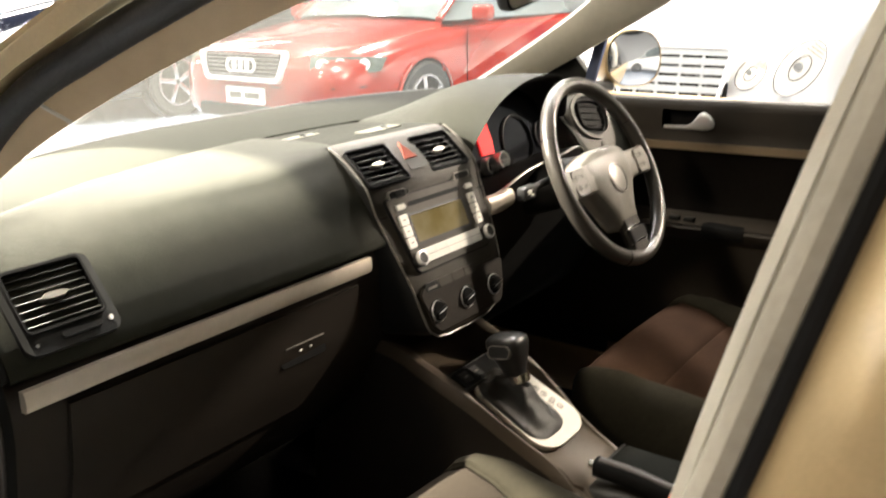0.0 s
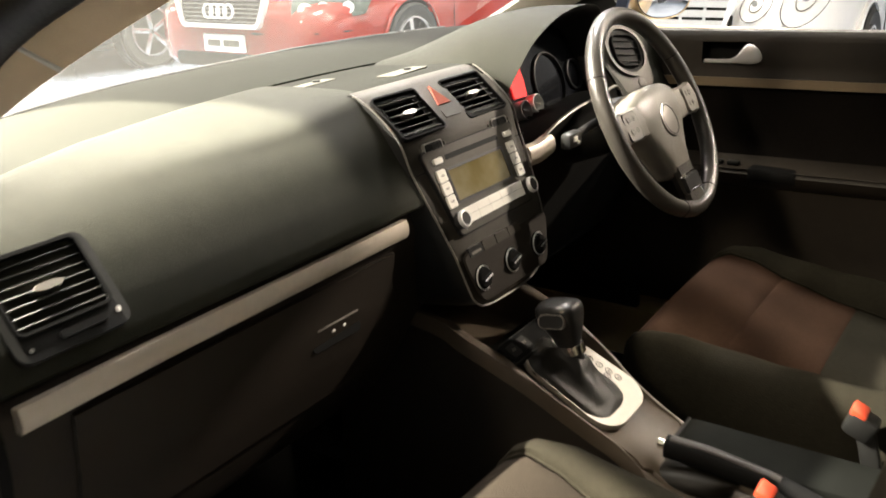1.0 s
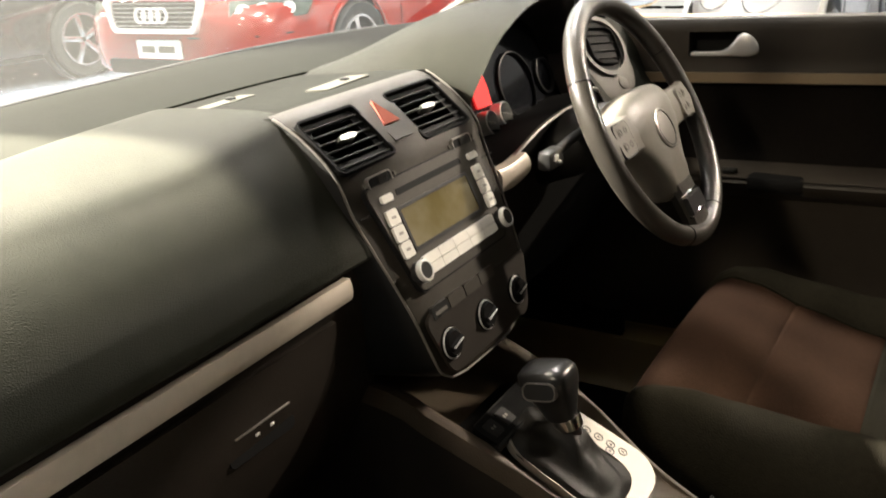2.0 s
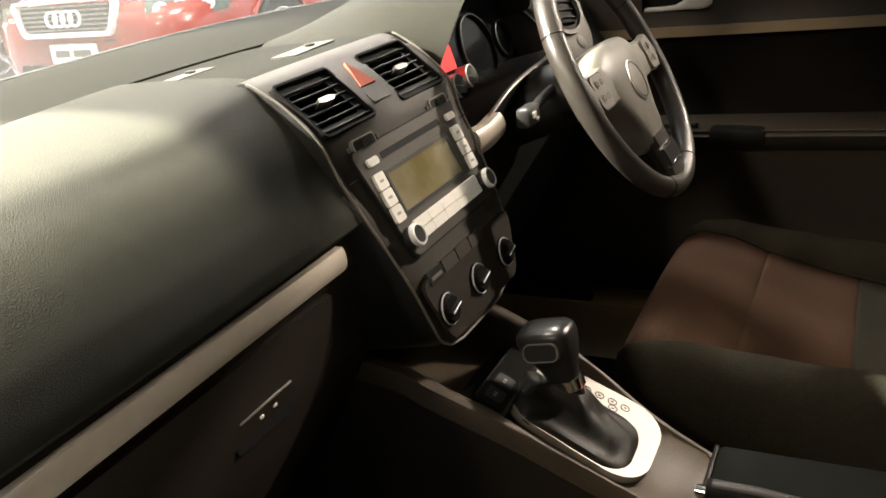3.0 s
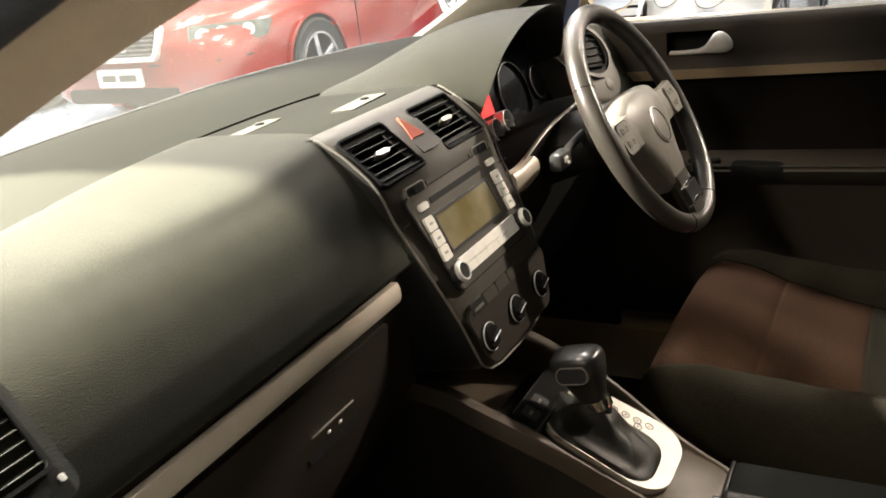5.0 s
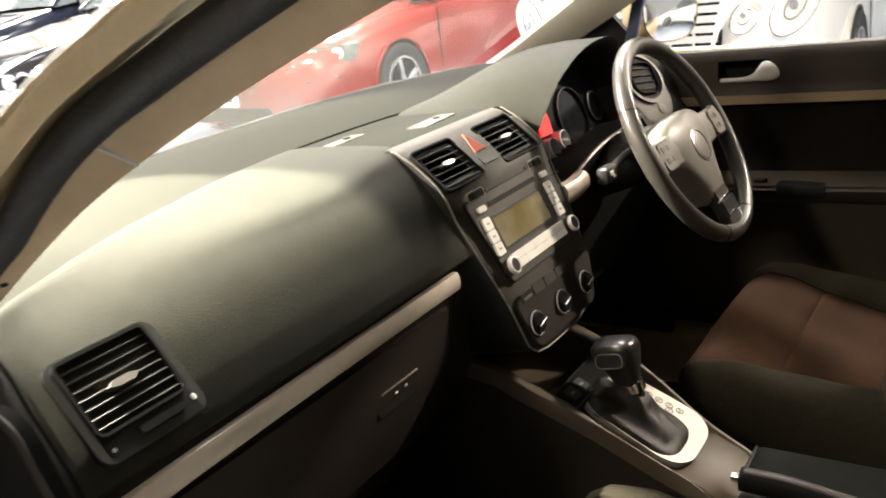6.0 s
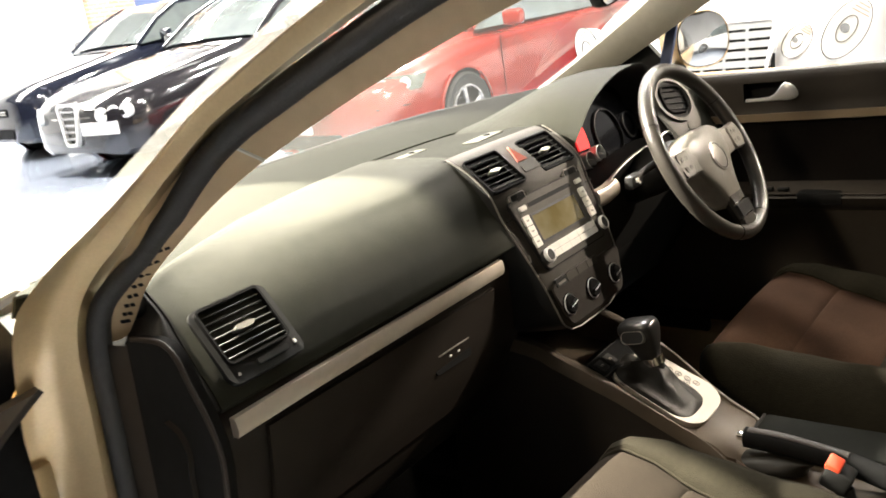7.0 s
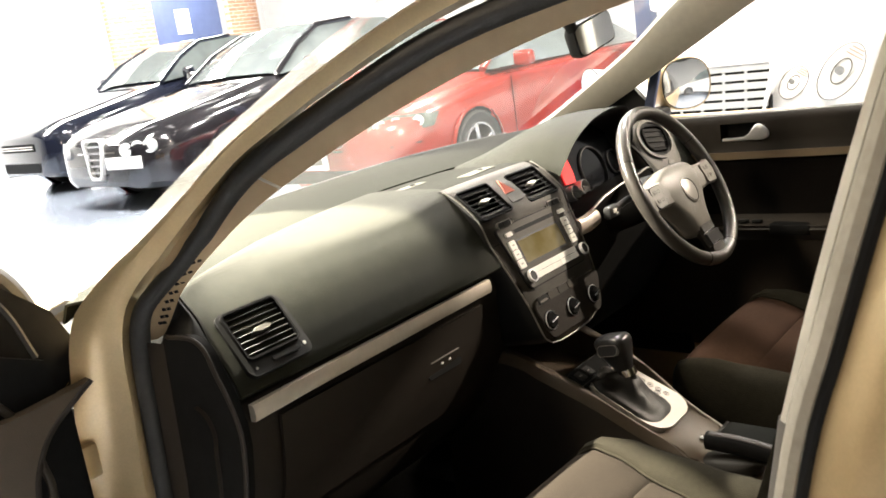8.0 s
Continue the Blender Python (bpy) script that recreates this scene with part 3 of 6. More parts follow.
for row, y in enumerate((-0.0255, -0.0370)):
    for k in range(5):
        part("button", outline(rounded(0.0318, 0.0108, 0.0018), rf @ pose(-0.0645 + 0.0324 * k, y, 0), 0.002, 0.0060), M_BUTTON, radio)
for x in (-0.094, 0.100):
    km = rf @ pose(x, -0.033, 0)
    k = part("knob", revolve([(0.0120, 0.0), (0.0120, 0.012), (0.0104, 0.0140), (0.0, 0.0140)], km), M_KNOB, radio)
    part("knob_ring", revolve([(0.0126, 0.009), (0.0130, 0.011), (0.0118, 0.0148), (0.0098, 0.0150), (0.0096, 0.0138)], km, hollow=True), M_BRIGHT, k, "bright ring of the knob")

# ---- climate controls ----
climate = thing("climate_controls", (0, -0.03, 0.70), "dark climate control panel with three ringed dials", "climate control")
cf = stack_frame(0, 0.722)
part("panel", outline([(x * (1 + 0.12 * (y / 0.04)), y) for x, y in rounded(0.218, 0.078, 0.016)], cf @ pose(0, -0.006, 0), -0.003, 0.0014), M_LOWER, climate)
for x in (-0.088, -0.006, 0.076):
    dm = cf @ pose(x, -0.010, 0)
    d = part("dial", revolve([(0.0190, 0.0), (0.0186, 0.0025), (0.0165, 0.004), (0.0150, 0.0080), (0.0138, 0.0092), (0.0, 0.0092)], dm), M_VENT, climate)
    part("dial_ring", revolve([(0.0178, 0.0036), (0.0182, 0.0046), (0.0176, 0.0058), (0.0168, 0.0050)], dm, hollow=True), M_BRIGHT, d, "thin chrome ring")
    b = box((0.026, 0.0070, 0.006), (0, 0, 0.0105), 0.002)
    bmesh.ops.transform(b, matrix=dm @ pose(0, 0, 0, 0, 0, 12), verts=b.verts[:])
    part("dial_grip", b, M_VENT, d)
    b = box((0.022, 0.0016, 0.001), (0, 0, 0.0138), 0.0004)
    bmesh.ops.transform(b, matrix=dm @ pose(0, 0, 0, 0, 0, 12), verts=b.verts[:])
    part("dial_mark", b, M_BRIGHT, d)
bf = stack_frame(0, 0.752)
for k in range(4):
    part("button", outline(rounded(0.034, 0.014, 0.002), bf @ pose(-0.088 + 0.036 * k, 0, 0), -0.001, 0.0035), M_STACK if k else M_KNOB, climate)
part("button_mark", outline(rounded(0.024, 0.004, 0.001), bf @ pose(-0.088, -0.002, 0), 0.0035, 0.0038), M_BEAD, climate)

# small plates on the dash top
for (x, y, z), (w, d), ang, lab in (((0.045, 0.195, 0.9712), (0.105, 0.034), 6, "pale sensor plate on the dash top"), ((-0.055, 0.300, 0.9605), (0.100, 0.026), 4, "pale sensor plate on the dash top")):
    sp = part("sensor_plate", outline(rounded(w, d, 0.004), pose(x, y, z, -4, 0, ang), -0.004, 0.0015), M_SENSOR, stack, lab)
    part("sensor", revolve([(0.007, 0.0), (0.006, 0.003), (0.0, 0.004)], pose(x + 0.018, y + 0.003, z + 0.001), 12), M_BLACK, sp)

# ---- instrument cowl and dials ----
cluster = thing("instrument_cluster", (0.38, 0.12, 0.86), "hooded instrument cluster with dark dials and red display", "instrument cluster")
mouth = spline([(0.172, 0.082, 0.915), (0.183, 0.066, 0.955), (0.225, 0.056, 1.003), (0.300, 0.050, 1.036), (0.390, 0.050, 1.046), (0.475, 0.060, 1.036), (0.540, 0.080, 1.000), (0.570, 0.098, 0.945)], 5)
mid = spline([(0.158, 0.19, 0.955), (0.172, 0.19, 0.970), (0.225, 0.195, 1.005), (0.300, 0.20, 1.026), (0.390, 0.20, 1.032), (0.475, 0.205, 1.024), (0.555, 0.20, 0.995), (0.600, 0.19, 0.955)], 5)
back = spline([(0.160, 0.345, 0.9575), (0.185, 0.352, 0.960), (0.235, 0.356, 0.962), (0.305, 0.358, 0.963), (0.390, 0.358, 0.963), (0.480, 0.350, 0.962), (0.570, 0.330, 0.960), (0.640, 0.300, 0.957)], 5)
hood_rows = []
lines = [spline([a, b, c], 6) for a, b, c in zip(mouth, mid, back)]
for k in range(13):
    hood_rows.append([l[k] for l in lines])
lip = [[p + Vector((0, 0.004, -0.006)) for p in mouth], [p + Vector(((0.38 - p.x) * 0.06, 0.02, -0.012)) for p in mouth]]
inner = [Vector((0.38 + (p.x - 0.38) * 0.90, 0.150, 0.86 + (p.z - 0.86) * 0.80)) for p in mouth]
part("cowl", loft(hood_rows), M_PAD, cluster, "rounded grained hood over the dials")
part("cowl_lining", loft([mouth, *lip, inner]), M_BLACK, cluster)
gf = frame_at((0.375, 0.142, 0.925), (1, 0, 0), (0, 0.30, 0.95))
part("dial_plate", outline(rounded(0.37, 0.17, 0.05), gf, -0.01, 0.0), M_DIAL, cluster)
for x, r in ((0.046, 0.056), (0.150, 0.030)):
    part("dial_ring", revolve([(r, 0.0), (r + 0.0006, 0.005), (r - 0.0020, 0.006), (r - 0.0025, 0.0)], gf @ pose(x, -0.026, 0), 36, hollow=True), M_SLAT, cluster, "thin bright dial ring")
for x, y in ((-0.040, -0.056), (-0.086, -0.060)):
    part("small_dial_ring", revolve([(0.0185, -0.012), (0.0185, 0.006), (0.0165, 0.007), (0.0160, 0.0)], gf @ pose(x, y, 0.012), 28, hollow=True), M_BRIGHT, cluster, "small bright dial ring")
    part("needle", box((0.003, 0.012, 0.002), gf @ Vector((x, y, 0.016)), 0.0005), M_MARK, cluster)
part("red_display", outline([(-0.092, -0.036), (-0.048, -0.037), (-0.046, -0.010), (-0.052, 0.026), (-0.072, 0.026), (-0.096, 0.010)], gf, 0.001, 0.004), M_RED_SCREEN, cluster, "bright red lit display")
arc = spline([(0.150, 0.050, 0.834), (0.190, 0.036, 0.840), (0.225, 0.030, 0.855), (0.270, 0.026, 0.870), (0.330, 0.024, 0.879), (0.42, 0.026, 0.882), (0.50, 0.034, 0.886), (0.56, 0.05, 0.87)], 5)
part("lower_rim", sweep(arc, oval(0.0035, 0.0025, 8)), M_BEAD, cluster, "curved silver rim below the dials")
part("lower_apron", loft([[p + Vector((0, 0.004, 0)) for p in arc], [Vector((p.x, 0.11, p.z - 0.016)) for p in arc], [Vector((p.x, 0.15, 0.845)) for p in arc]]), M_VENT, cluster)
part("knee_panel", loft([[p + Vector((0, 0.003, -0.002)) for p in arc], [Vector((p.x, 0.045, 0.82)) for p in arc], [Vector((p.x, 0.06, 0.74)) for p in arc], [Vector((p.x, 0.12, 0.62)) for p in arc]]), M_BLACK, cluster)

# right-hand vent pod
rv = frame_at((0.637, 0.076, 0.926), (1, -0.30, -0.10), (0.1, 0.50, 0.86))
pod_rows = [[rv @ Vector((px * k, py * k - 0.012 - (0.016 if py < 0 else 0.0) * k, h)) for px, py in oval(0.072, 0.074, 32, 2.2)] for k, h in ((1.06, -0.055), (1.04, -0.020), (1.0, -0.004), (0.95, 0.003), (0.88, 0.005), (0.5, 0.005), (0.1, 0.005))]
part("vent_pod", loft(pod_rows, ring=True, caps=True), M_POD, dash, "rounded grey vent pod")
part("pod_ring", rim_of(oval(0.060, 0.056, 36), oval(0.052, 0.048, 36), rv @ pose(0, 0.004, 0), 0.003, 0.011), M_POD, dash)
part("pod_well", outline(oval(0.053, 0.049, 36), rv @ pose(0, 0.004, 0), 0.004, 0.0062), M_GRILLE, dash)
slatted_vent(dash, rv @ pose(0, 0.004, 0.010), 0.080, 0.070, 4, None, "side air vent with slats", 24, r=0.022, deep=False)
part("light_switch", revolve([(0.012, 0.0), (0.012, 0.002), (0.010, 0.003), (0.0, 0.003)], rv @ pose(0.022, -0.066, 0.004)), M_POD, dash)

# ---- steering wheel ----
wheel = thing("steering_wheel", (0.362, -0.02, 0.86), "dark leather three-spoke steering wheel with a grey hub", "steering wheel")
WC, WA = Vector((0.362, -0.104, 0.875)), radians(28)
wf = frame_at(WC, (1, 0, 0), (0, math.sin(WA), math.cos(WA)))
ring = [wf @ Vector((0.177 * math.cos(2 * math.pi * k / 72), 0.177 * math.sin(2 * math.pi * k / 72), 0)) for k in range(72)]
wn = (wf.to_3x3() @ Vector((0, 0, 1)))
part("rim", sweep(ring, oval(0.0142, 0.0155, 14), up=wn, ring=True), M_LEATHER, wheel, "smooth dark leather rim")
for ang in (28, 152, 248, 292):
    c, s = math.cos(radians(ang)), math.sin(radians(ang))
    rm = frame_at(wf @ Vector((0.177 * c, 0.177 * s, 0)), wf.to_3x3() @ Vector((c, s, 0)), wn)
    part("rim_seam", sweep([rm @ Vector((0.0145 * math.cos(2 * math.pi * k / 20), 0.0158 * math.sin(2 * math.pi * k / 20), 0)) for k in range(20)], oval(0.0007, 0.0007, 5), up=rm.to_3x3() @ Vector((0, 0, 1)), ring=True), M_GRILLE, wheel)
hub_pts = spline([(0.0, 0.048, 0), (0.055, 0.044, 0), (0.092, 0.028, 0), (0.102, 0.0, 0), (0.092, -0.026, 0), (0.070, -0.052, 0), (0.046, -0.088, 0), (0.033, -0.114, 0), (0.0, -0.118, 0), (-0.033, -0.114, 0), (-0.046, -0.088, 0), (-0.070, -0.052, 0), (-0.092, -0.026, 0), (-0.102, 0.0, 0), (-0.092, 0.028, 0), (-0.055, 0.044, 0), (0.0, 0.048, 0)], 4)[:-1]
hub_rows = [[wf @ Vector((p.x * k, p.y * k, h)) for p in hub_pts] for k, h in ((0.80, -0.045), (0.97, -0.034), (1.0, -0.018), (0.99, -0.004), (0.95, 0.004), (0.80, 0.010), (0.5, 0.0145), (0.12, 0.0165))]
part("hub", loft(hub_rows, ring=True, caps=True), M_HUB, wheel, "grey airbag cover")
for s in (-1, 1):
    b = loft([[wf @ Vector((s * x, y + e * w, h)) for e, h in ((-1, 0.0), (-0.85, 0.008), (0, 0.011), (0.85, 0.008), (1, 0.0), (0.8, -0.012), (0, -0.016), (-0.8, -0.012))] for x, y, w in ((0.060, -0.004, 0.030), (0.085, -0.004, 0.029), (0.120, -0.004, 0.027), (0.150, -0.004, 0.028), (0.175, -0.004, 0.034))], ring=True, caps=True)
    sp = part("spoke", b, M_HUB, wheel)
    pad = part("button_pad", outline(rounded(0.042, 0.046, 0.009), wf @ pose(s * 0.128, -0.005, 0, 0, s * 4, 0), 0.006, 0.0122), M_HUB, sp)
    if s < 0:
        part("pad_gap", rim_of(rounded(0.0445, 0.0485, 0.010), rounded(0.0425, 0.0465, 0.009), wf @ pose(s * 0.128, -0.005, 0, 0, s * 4, 0), 0.006, 0.0118), M_GRILLE, pad)
    for dx, dy in ((-0.008, 0.011), (0.009, 0.011), (-0.008, -0.009), (0.009, -0.009)):
        bm_at = wf @ pose(s * 0.128 + dx, -0.005 + dy, 0, 0, s * 4, 0)
        part("wheel_button", outline(rounded(0.011, 0.012, 0.004), bm_at, 0.012, 0.0129), M_HUB, pad)
        part("button_print", rim_of(rounded(0.0075, 0.0085, 0.0035), rounded(0.0055, 0.0065, 0.0025), bm_at, 0.0128, 0.0132), M_LOWER, pad)
b = loft([[wf @ Vector((e * w, y, h)) for e, h in ((-1, 0.0), (-0.8, 0.008), (0, 0.011), (0.8, 0.008), (1, 0.0), (0.8, -0.012), (0, -0.015), (-0.8, -0.012))] for y, w in ((-0.100, 0.036), (-0.12, 0.034), (-0.15, 0.032), (-0.175, 0.040))], ring=True, caps=True)
low = part("lower_spoke", b, M_LEATHER, wheel)
for y in (-0.121, -0.150):
    part("spoke_trim", sweep(spline([wf @ Vector((x, y + 0.004 * (1 - (x / 0.035) ** 2), 0.005 + 0.008 * (1 - (x / 0.036) ** 2))) for x in (-0.034, -0.017, 0, 0.017, 0.034)], 3), oval(0.0017, 0.0017, 6), up=wn), M_CHROME, low, "thin chrome band")
part("spoke_insert", outline([(-0.029, -0.149), (0.029, -0.149), (0.030, -0.122), (-0.030, -0.122)], wf, 0.004, 0.0118), M_KNOB, low)
part("emblem", revolve([(0.030, 0.0), (0.030, 0.0020), (0.0275, 0.0028), (0.0265, 0.0018), (0.022, 0.0026), (0.0, 0.0030)], wf @ pose(0.002, -0.022, 0.0150), 32), M_BEAD, wheel, "round satin silver emblem")
part("emblem_ring", revolve([(0.0275, 0.0016), (0.0275, 0.0030), (0.0255, 0.0030), (0.0255, 0.0016)], wf @ pose(0.002, -0.022, 0.0150), 28, hollow=True), M_LOWER, wheel)
part("column_shroud", loft([[Vector((0.362 + 0.05 * math.cos(a) * k, y, 0.855 + dz + 0.045 * math.sin(a) * k)) for a in [2 * math.pi * i / 20 for i in range(20)]] for y, dz, k in ((-0.075, 0.004, 0.8), (-0.06, 0.0, 1.0), (0.0, -0.02, 1.15), (0.08, -0.045, 1.25))], ring=True, caps=True), M_BLACK, wheel)
stalk = part("stalk", sweep(spline([(0.325, -0.02, 0.860), (0.26, -0.026, 0.861), (0.205, -0.032, 0.859)], 5), oval(0.006, 0.0075, 10)), M_KNOB, wheel, "black control stalk")
part("stalk_end", box((0.045, 0.020, 0.026), (0.182, -0.034, 0.857), 0.006), M_KNOB, stalk)
part("stalk_print", box((0.012, 0.003, 0.008), (0.176, -0.0445, 0.860), 0.001), M_BUTTON, stalk)
part("stalk_print", box((0.008, 0.003, 0.004), (0.186, -0.0445, 0.853), 0.001), M_BUTTON, stalk)
part("stalk", sweep(spline([(0.40, -0.02, 0.860), (0.46, -0.026, 0.861), (0.535, -0.034, 0.862)], 5), oval(0.006, 0.0075, 10)), M_KNOB, wheel)

# ---- centre console ----
console = thing("centre_console", (0, -0.2, 0.30), "brown-grey plastic centre console between the front seats", "centre console")
CON = [(0.22, 0.112, 0.66, 0.60), (0.05, 0.112, 0.642, 0.575), (0.0, 0.112, 0.624, 0.570), (-0.05, 0.109, 0.603, 0.562), (-0.11, 0.101, 0.574, 0.548), (-0.16, 0.092, 0.543, 0.526), (-0.20, 0.083, 0.517, 0.506), (-0.235, 0.078, 0.497, 0.490),
       (-0.265, 0.080, 0.478, 0.476), (-0.30, 0.088, 0.455, 0.452), (-0.36, 0.092, 0.445, 0.440), (-0.60, 0.095, 0.445, 0.440)]
tops, flanks = [], ([], [])
for a, b in zip(spline([(y, w, zr) for y, w, zr, zt in CON], 3), spline([(zt, 0, 0) for y, w, zr, zt in CON], 3)):
    y, w, zr, zt = a.x, a.y, a.z, b.x
    rail = 0.45 + 0.55 * min(1.0, max(0.0, (y + 0.12) / 0.05)) if y > -0.28 else 1.0
    half = [(-w - 0.004, zr - 0.022), (-w - 0.001, zr - 0.010), (-w + 0.004, zr - 0.001), (-w + 0.010 * rail, zr), (-w + 0.020 * rail, zr - 0.001), (-w + 0.025 * rail, zr - 0.006), (-w + 0.029 * rail, zt + 0.002), (-w + 0.034 * rail, zt)]
    tops.append([Vector((x, y, z)) for x, z in half] + [Vector((-x, y, z)) for x, z in half[::-1]])
    for k, s in enumerate((-1, 1)):
        flanks[k].append([Vector((s * x, y, z)) for x, z in ((w + 0.002, zr - 0.020), (w + 0.006, zr - 0.05), (w + 0.018, zr - 0.16), (w + 0.032, 0.22))])
part("console_top", loft(tops), M_CONSOLE, console, "brown-grey console top with raised rails")
for k in range(2):
    part("console_flank", loft(flanks[k]), M_LOWER, console, "dark console flank")
pf = frame_at((-0.002, -0.146, 0.5395), (1, 0, 0), (0, 0.90, 0.44))


def plate_outline(w, h, r, top):
    pts = rounded(w, h, r, 6)
    return [(x * (1 - 0.12 * y / h), y + top) for x, y in pts]


PLATE_HOLE = [(x - 0.010, y) for x, y in plate_outline(0.098, 0.158, 0.036, 0.010)]
plate = part("gear_plate", rim_of([(x + 0.008, y) for x, y in plate_outline(0.138, 0.178, 0.046, -0.001)], PLATE_HOLE, pf, -0.006, 0.0040), M_PLATE, console, "bright silver plate round the gear lever")
for x, y in ((0.0530, 0.014), (0.0550, -0.003), (0.0565, -0.020), (0.0580, -0.037), (0.0450, -0.024)):
    mark = part("gear_mark", rim_of(rounded(0.0125, 0.0125, 0.0062), rounded(0.0094, 0.0094, 0.0046), pf @ pose(x, y, 0), 0.004, 0.0046), M_KNOB, plate)
    part("gear_letter", outline(rounded(0.0022, 0.0040, 0.0008), pf @ pose(x, y, 0), 0.004, 0.0046), M_KNOB, mark)
part("tray_floor", outline(rounded(0.17, 0.12, 0.012), pose(0, -0.02, 0.566, -8), 0.0, 0.006), M_BLACK, console)
bezel = part("switch_bezel", outline(rounded(0.126, 0.036, 0.004), pf @ pose(-0.004, 0.100, 0.002), -0.006, 0.003), M_VENT, console, "dark bezel with two small switches")
for y in (0.119, 0.081):
    part("bezel_edge", sweep([pf @ Vector((x, y, 0.0045)) for x in (-0.065, 0.0, 0.057)], oval(0.0012, 0.0012, 6)), M_SLAT, bezel)
for x in (-0.048, -0.018):
    part("tray_switch", outline(rounded(0.022, 0.022, 0.003), pf @ pose(x, 0.100, 0.002), 0.002, 0.0045), M_BLACK, bezel)
    for dx in (-0.0025, 0.0025):
        part("switch_print", outline(rounded(0.0030, 0.0042, 0.0008), pf @ pose(x + dx, 0.100, 0.002), 0.0045, 0.0049), M_HUB, bezel)

lever = thing("gear_lever", (0, -0.14, 0.53), "black automatic gear lever with chrome trim and leather boot", "gear lever")
foot, tip = pf @ Vector((-0.010, 0.010, 0.002)), Vector((0.004, -0.1310, 0.582))
boot_rows = []
for k, (t, sh) in enumerate(((-0.06, 0.99), (0.05, 0.98), (0.13, 0.90), (0.20, 0.80), (0.27, 0.74), (0.38, 0.60), (0.50, 0.52), (0.64, 0.40), (0.80, 0.34), (1.0, 0.25))):
    row = []
    for i, (x, y) in enumerate(PLATE_HOLE):
        a = math.atan2(y - 0.010, x + 0.010)
        fold = math.sin(5 * a + 0.8 * k) + 0.6 * math.sin(9 * a - 1.3 * k)
        wide = sh * (1.0 + (0.035 * fold if 0 < k < 9 else 0.0))
        p = pf @ Vector(((x + 0.010) * wide - 0.010, (y - 0.010) * wide + 0.010, 0.002))
        row.append(p + (tip - foot) * t + Vector((0, 0, 0.0025 * fold if 1 < k < 9 else 0.0)))
    boot_rows.append(row)
part("boot", loft(boot_rows, ring=True, caps=True), M_BOOT, lever, "creased dark leather boot")
part("shaft", sweep([(0.004, -0.136, 0.565), (0.004, -0.127, 0.592), (0.004, -0.123, 0.603)], oval(0.013, 0.015, 14)), M_KNOB, lever)
collar = part("collar", sweep([(0.004, -0.1310, 0.579), (0.004, -0.1265, 0.593)], oval(0.0162, 0.0185, 20, 2.6)), M_CHROME, lever, "chrome collar")
for dy in (-0.006, 0.0, 0.006):
    part("collar_print", box((0.004, 0.003, 0.006), (0.0195, -0.1288 + dy, 0.586), 0.0008), M_KNOB, collar)
kn = []
for (y, z), a, b, pw in (((-0.124, 0.600), 0.0160, 0.0180, 2.4), ((-0.121, 0.612), 0.0185, 0.0205, 2.6), ((-0.116, 0.628), 0.0225, 0.0255, 3.0), ((-0.111, 0.643), 0.0255, 0.0300, 3.6), ((-0.107, 0.656), 0.0270, 0.0325, 4.0), ((-0.105, 0.665), 0.0262, 0.0315, 4.0), ((-0.104, 0.671), 0.0225, 0.0275, 3.6), ((-0.104, 0.674), 0.0100, 0.0150, 3.0)):
    kn.append([Vector((0.002 + px, y + py, 0.592 + 0.9 * (z - 0.600) - 0.20 * py)) for px, py in oval(a, b, 28, pw)])
part("knob", loft(kn, ring=True, caps=True), M_KNOB, lever, "glossy black gear knob")
bt = frame_at((-0.0245, -0.109, 0.636), (0, -1, 0.18), (0.28, 0.1, 1))
part("knob_button", outline(rounded(0.040, 0.019, 0.008), bt, -0.004, 0.004), M_KNOB, lever)
part("button_rim", rim_of(rounded(0.043, 0.022, 0.0095), rounded(0.040, 0.019, 0.0080), bt, -0.004, 0.005), M_BEAD, lever, "bright rim of the release button")

brake = thing("handbrake", (-0.02, -0.42, 0.45), "black handbrake lever with a silver push button", "handbrake")
part("grip", sweep(spline([(-0.026, -0.292, 0.487), (-0.028, -0.36, 0.486), (-0.032, -0.45, 0.476), (-0.034, -0.53, 0.455)], 6), oval(0.0150, 0.0165, 14, 2.4)), M_VENT, brake)
part("grip_top", sweep(spline([(-0.027, -0.298, 0.5015), (-0.029, -0.36, 0.5015), (-0.033, -0.45, 0.4915)], 5), oval(0.0075, 0.003, 10)), M_LOWER, brake)
part("push_button", sweep([(-0.0255, -0.296, 0.487), (-0.0250, -0.280, 0.487)], oval(0.0075, 0.0075, 12)), M_CHROME, brake, "silver push button")
part("gaiter", loft([[Vector((-0.030 + a * k, y + b * k * 1.2, z)) for a, b in oval(0.032, 0.05, 18, 2.6)] for y, z, k in ((-0.33, 0.447, 1.0), (-0.34, 0.458, 0.9), (-0.37, 0.468, 0.6))], ring=True, caps=True), M_BOOT, brake)
bin_lid = thing("console_bin", (0.05, -0.45, 0.44), "dark green-black console storage bin beside the handbrake", "storage bin")
part("bin_lid", box((0.095, 0.30, 0.030), (0.050, -0.435, 0.455), 0.008), M_BIN, bin_lid)
part("bin_edge", box((0.098, 0.006, 0.022), (0.050, -0.283, 0.456), 0.002), M_BLACK, bin_lid)


# ---- seats ----
def between(pairs, v):
    """A smooth value at v from (place, value) pairs in order of falling place."""
    if v >= pairs[0][0]:
        return pairs[0][1]
    for (a, p), (b, q) in zip(pairs, pairs[1:]):
        if a >= v >= b:
            t = (a - v) / (a - b)
            t = t * t * (3 - 2 * t) * 0.5 + t * 0.5
            return p + (q - p) * t
    return pairs[-1][1]


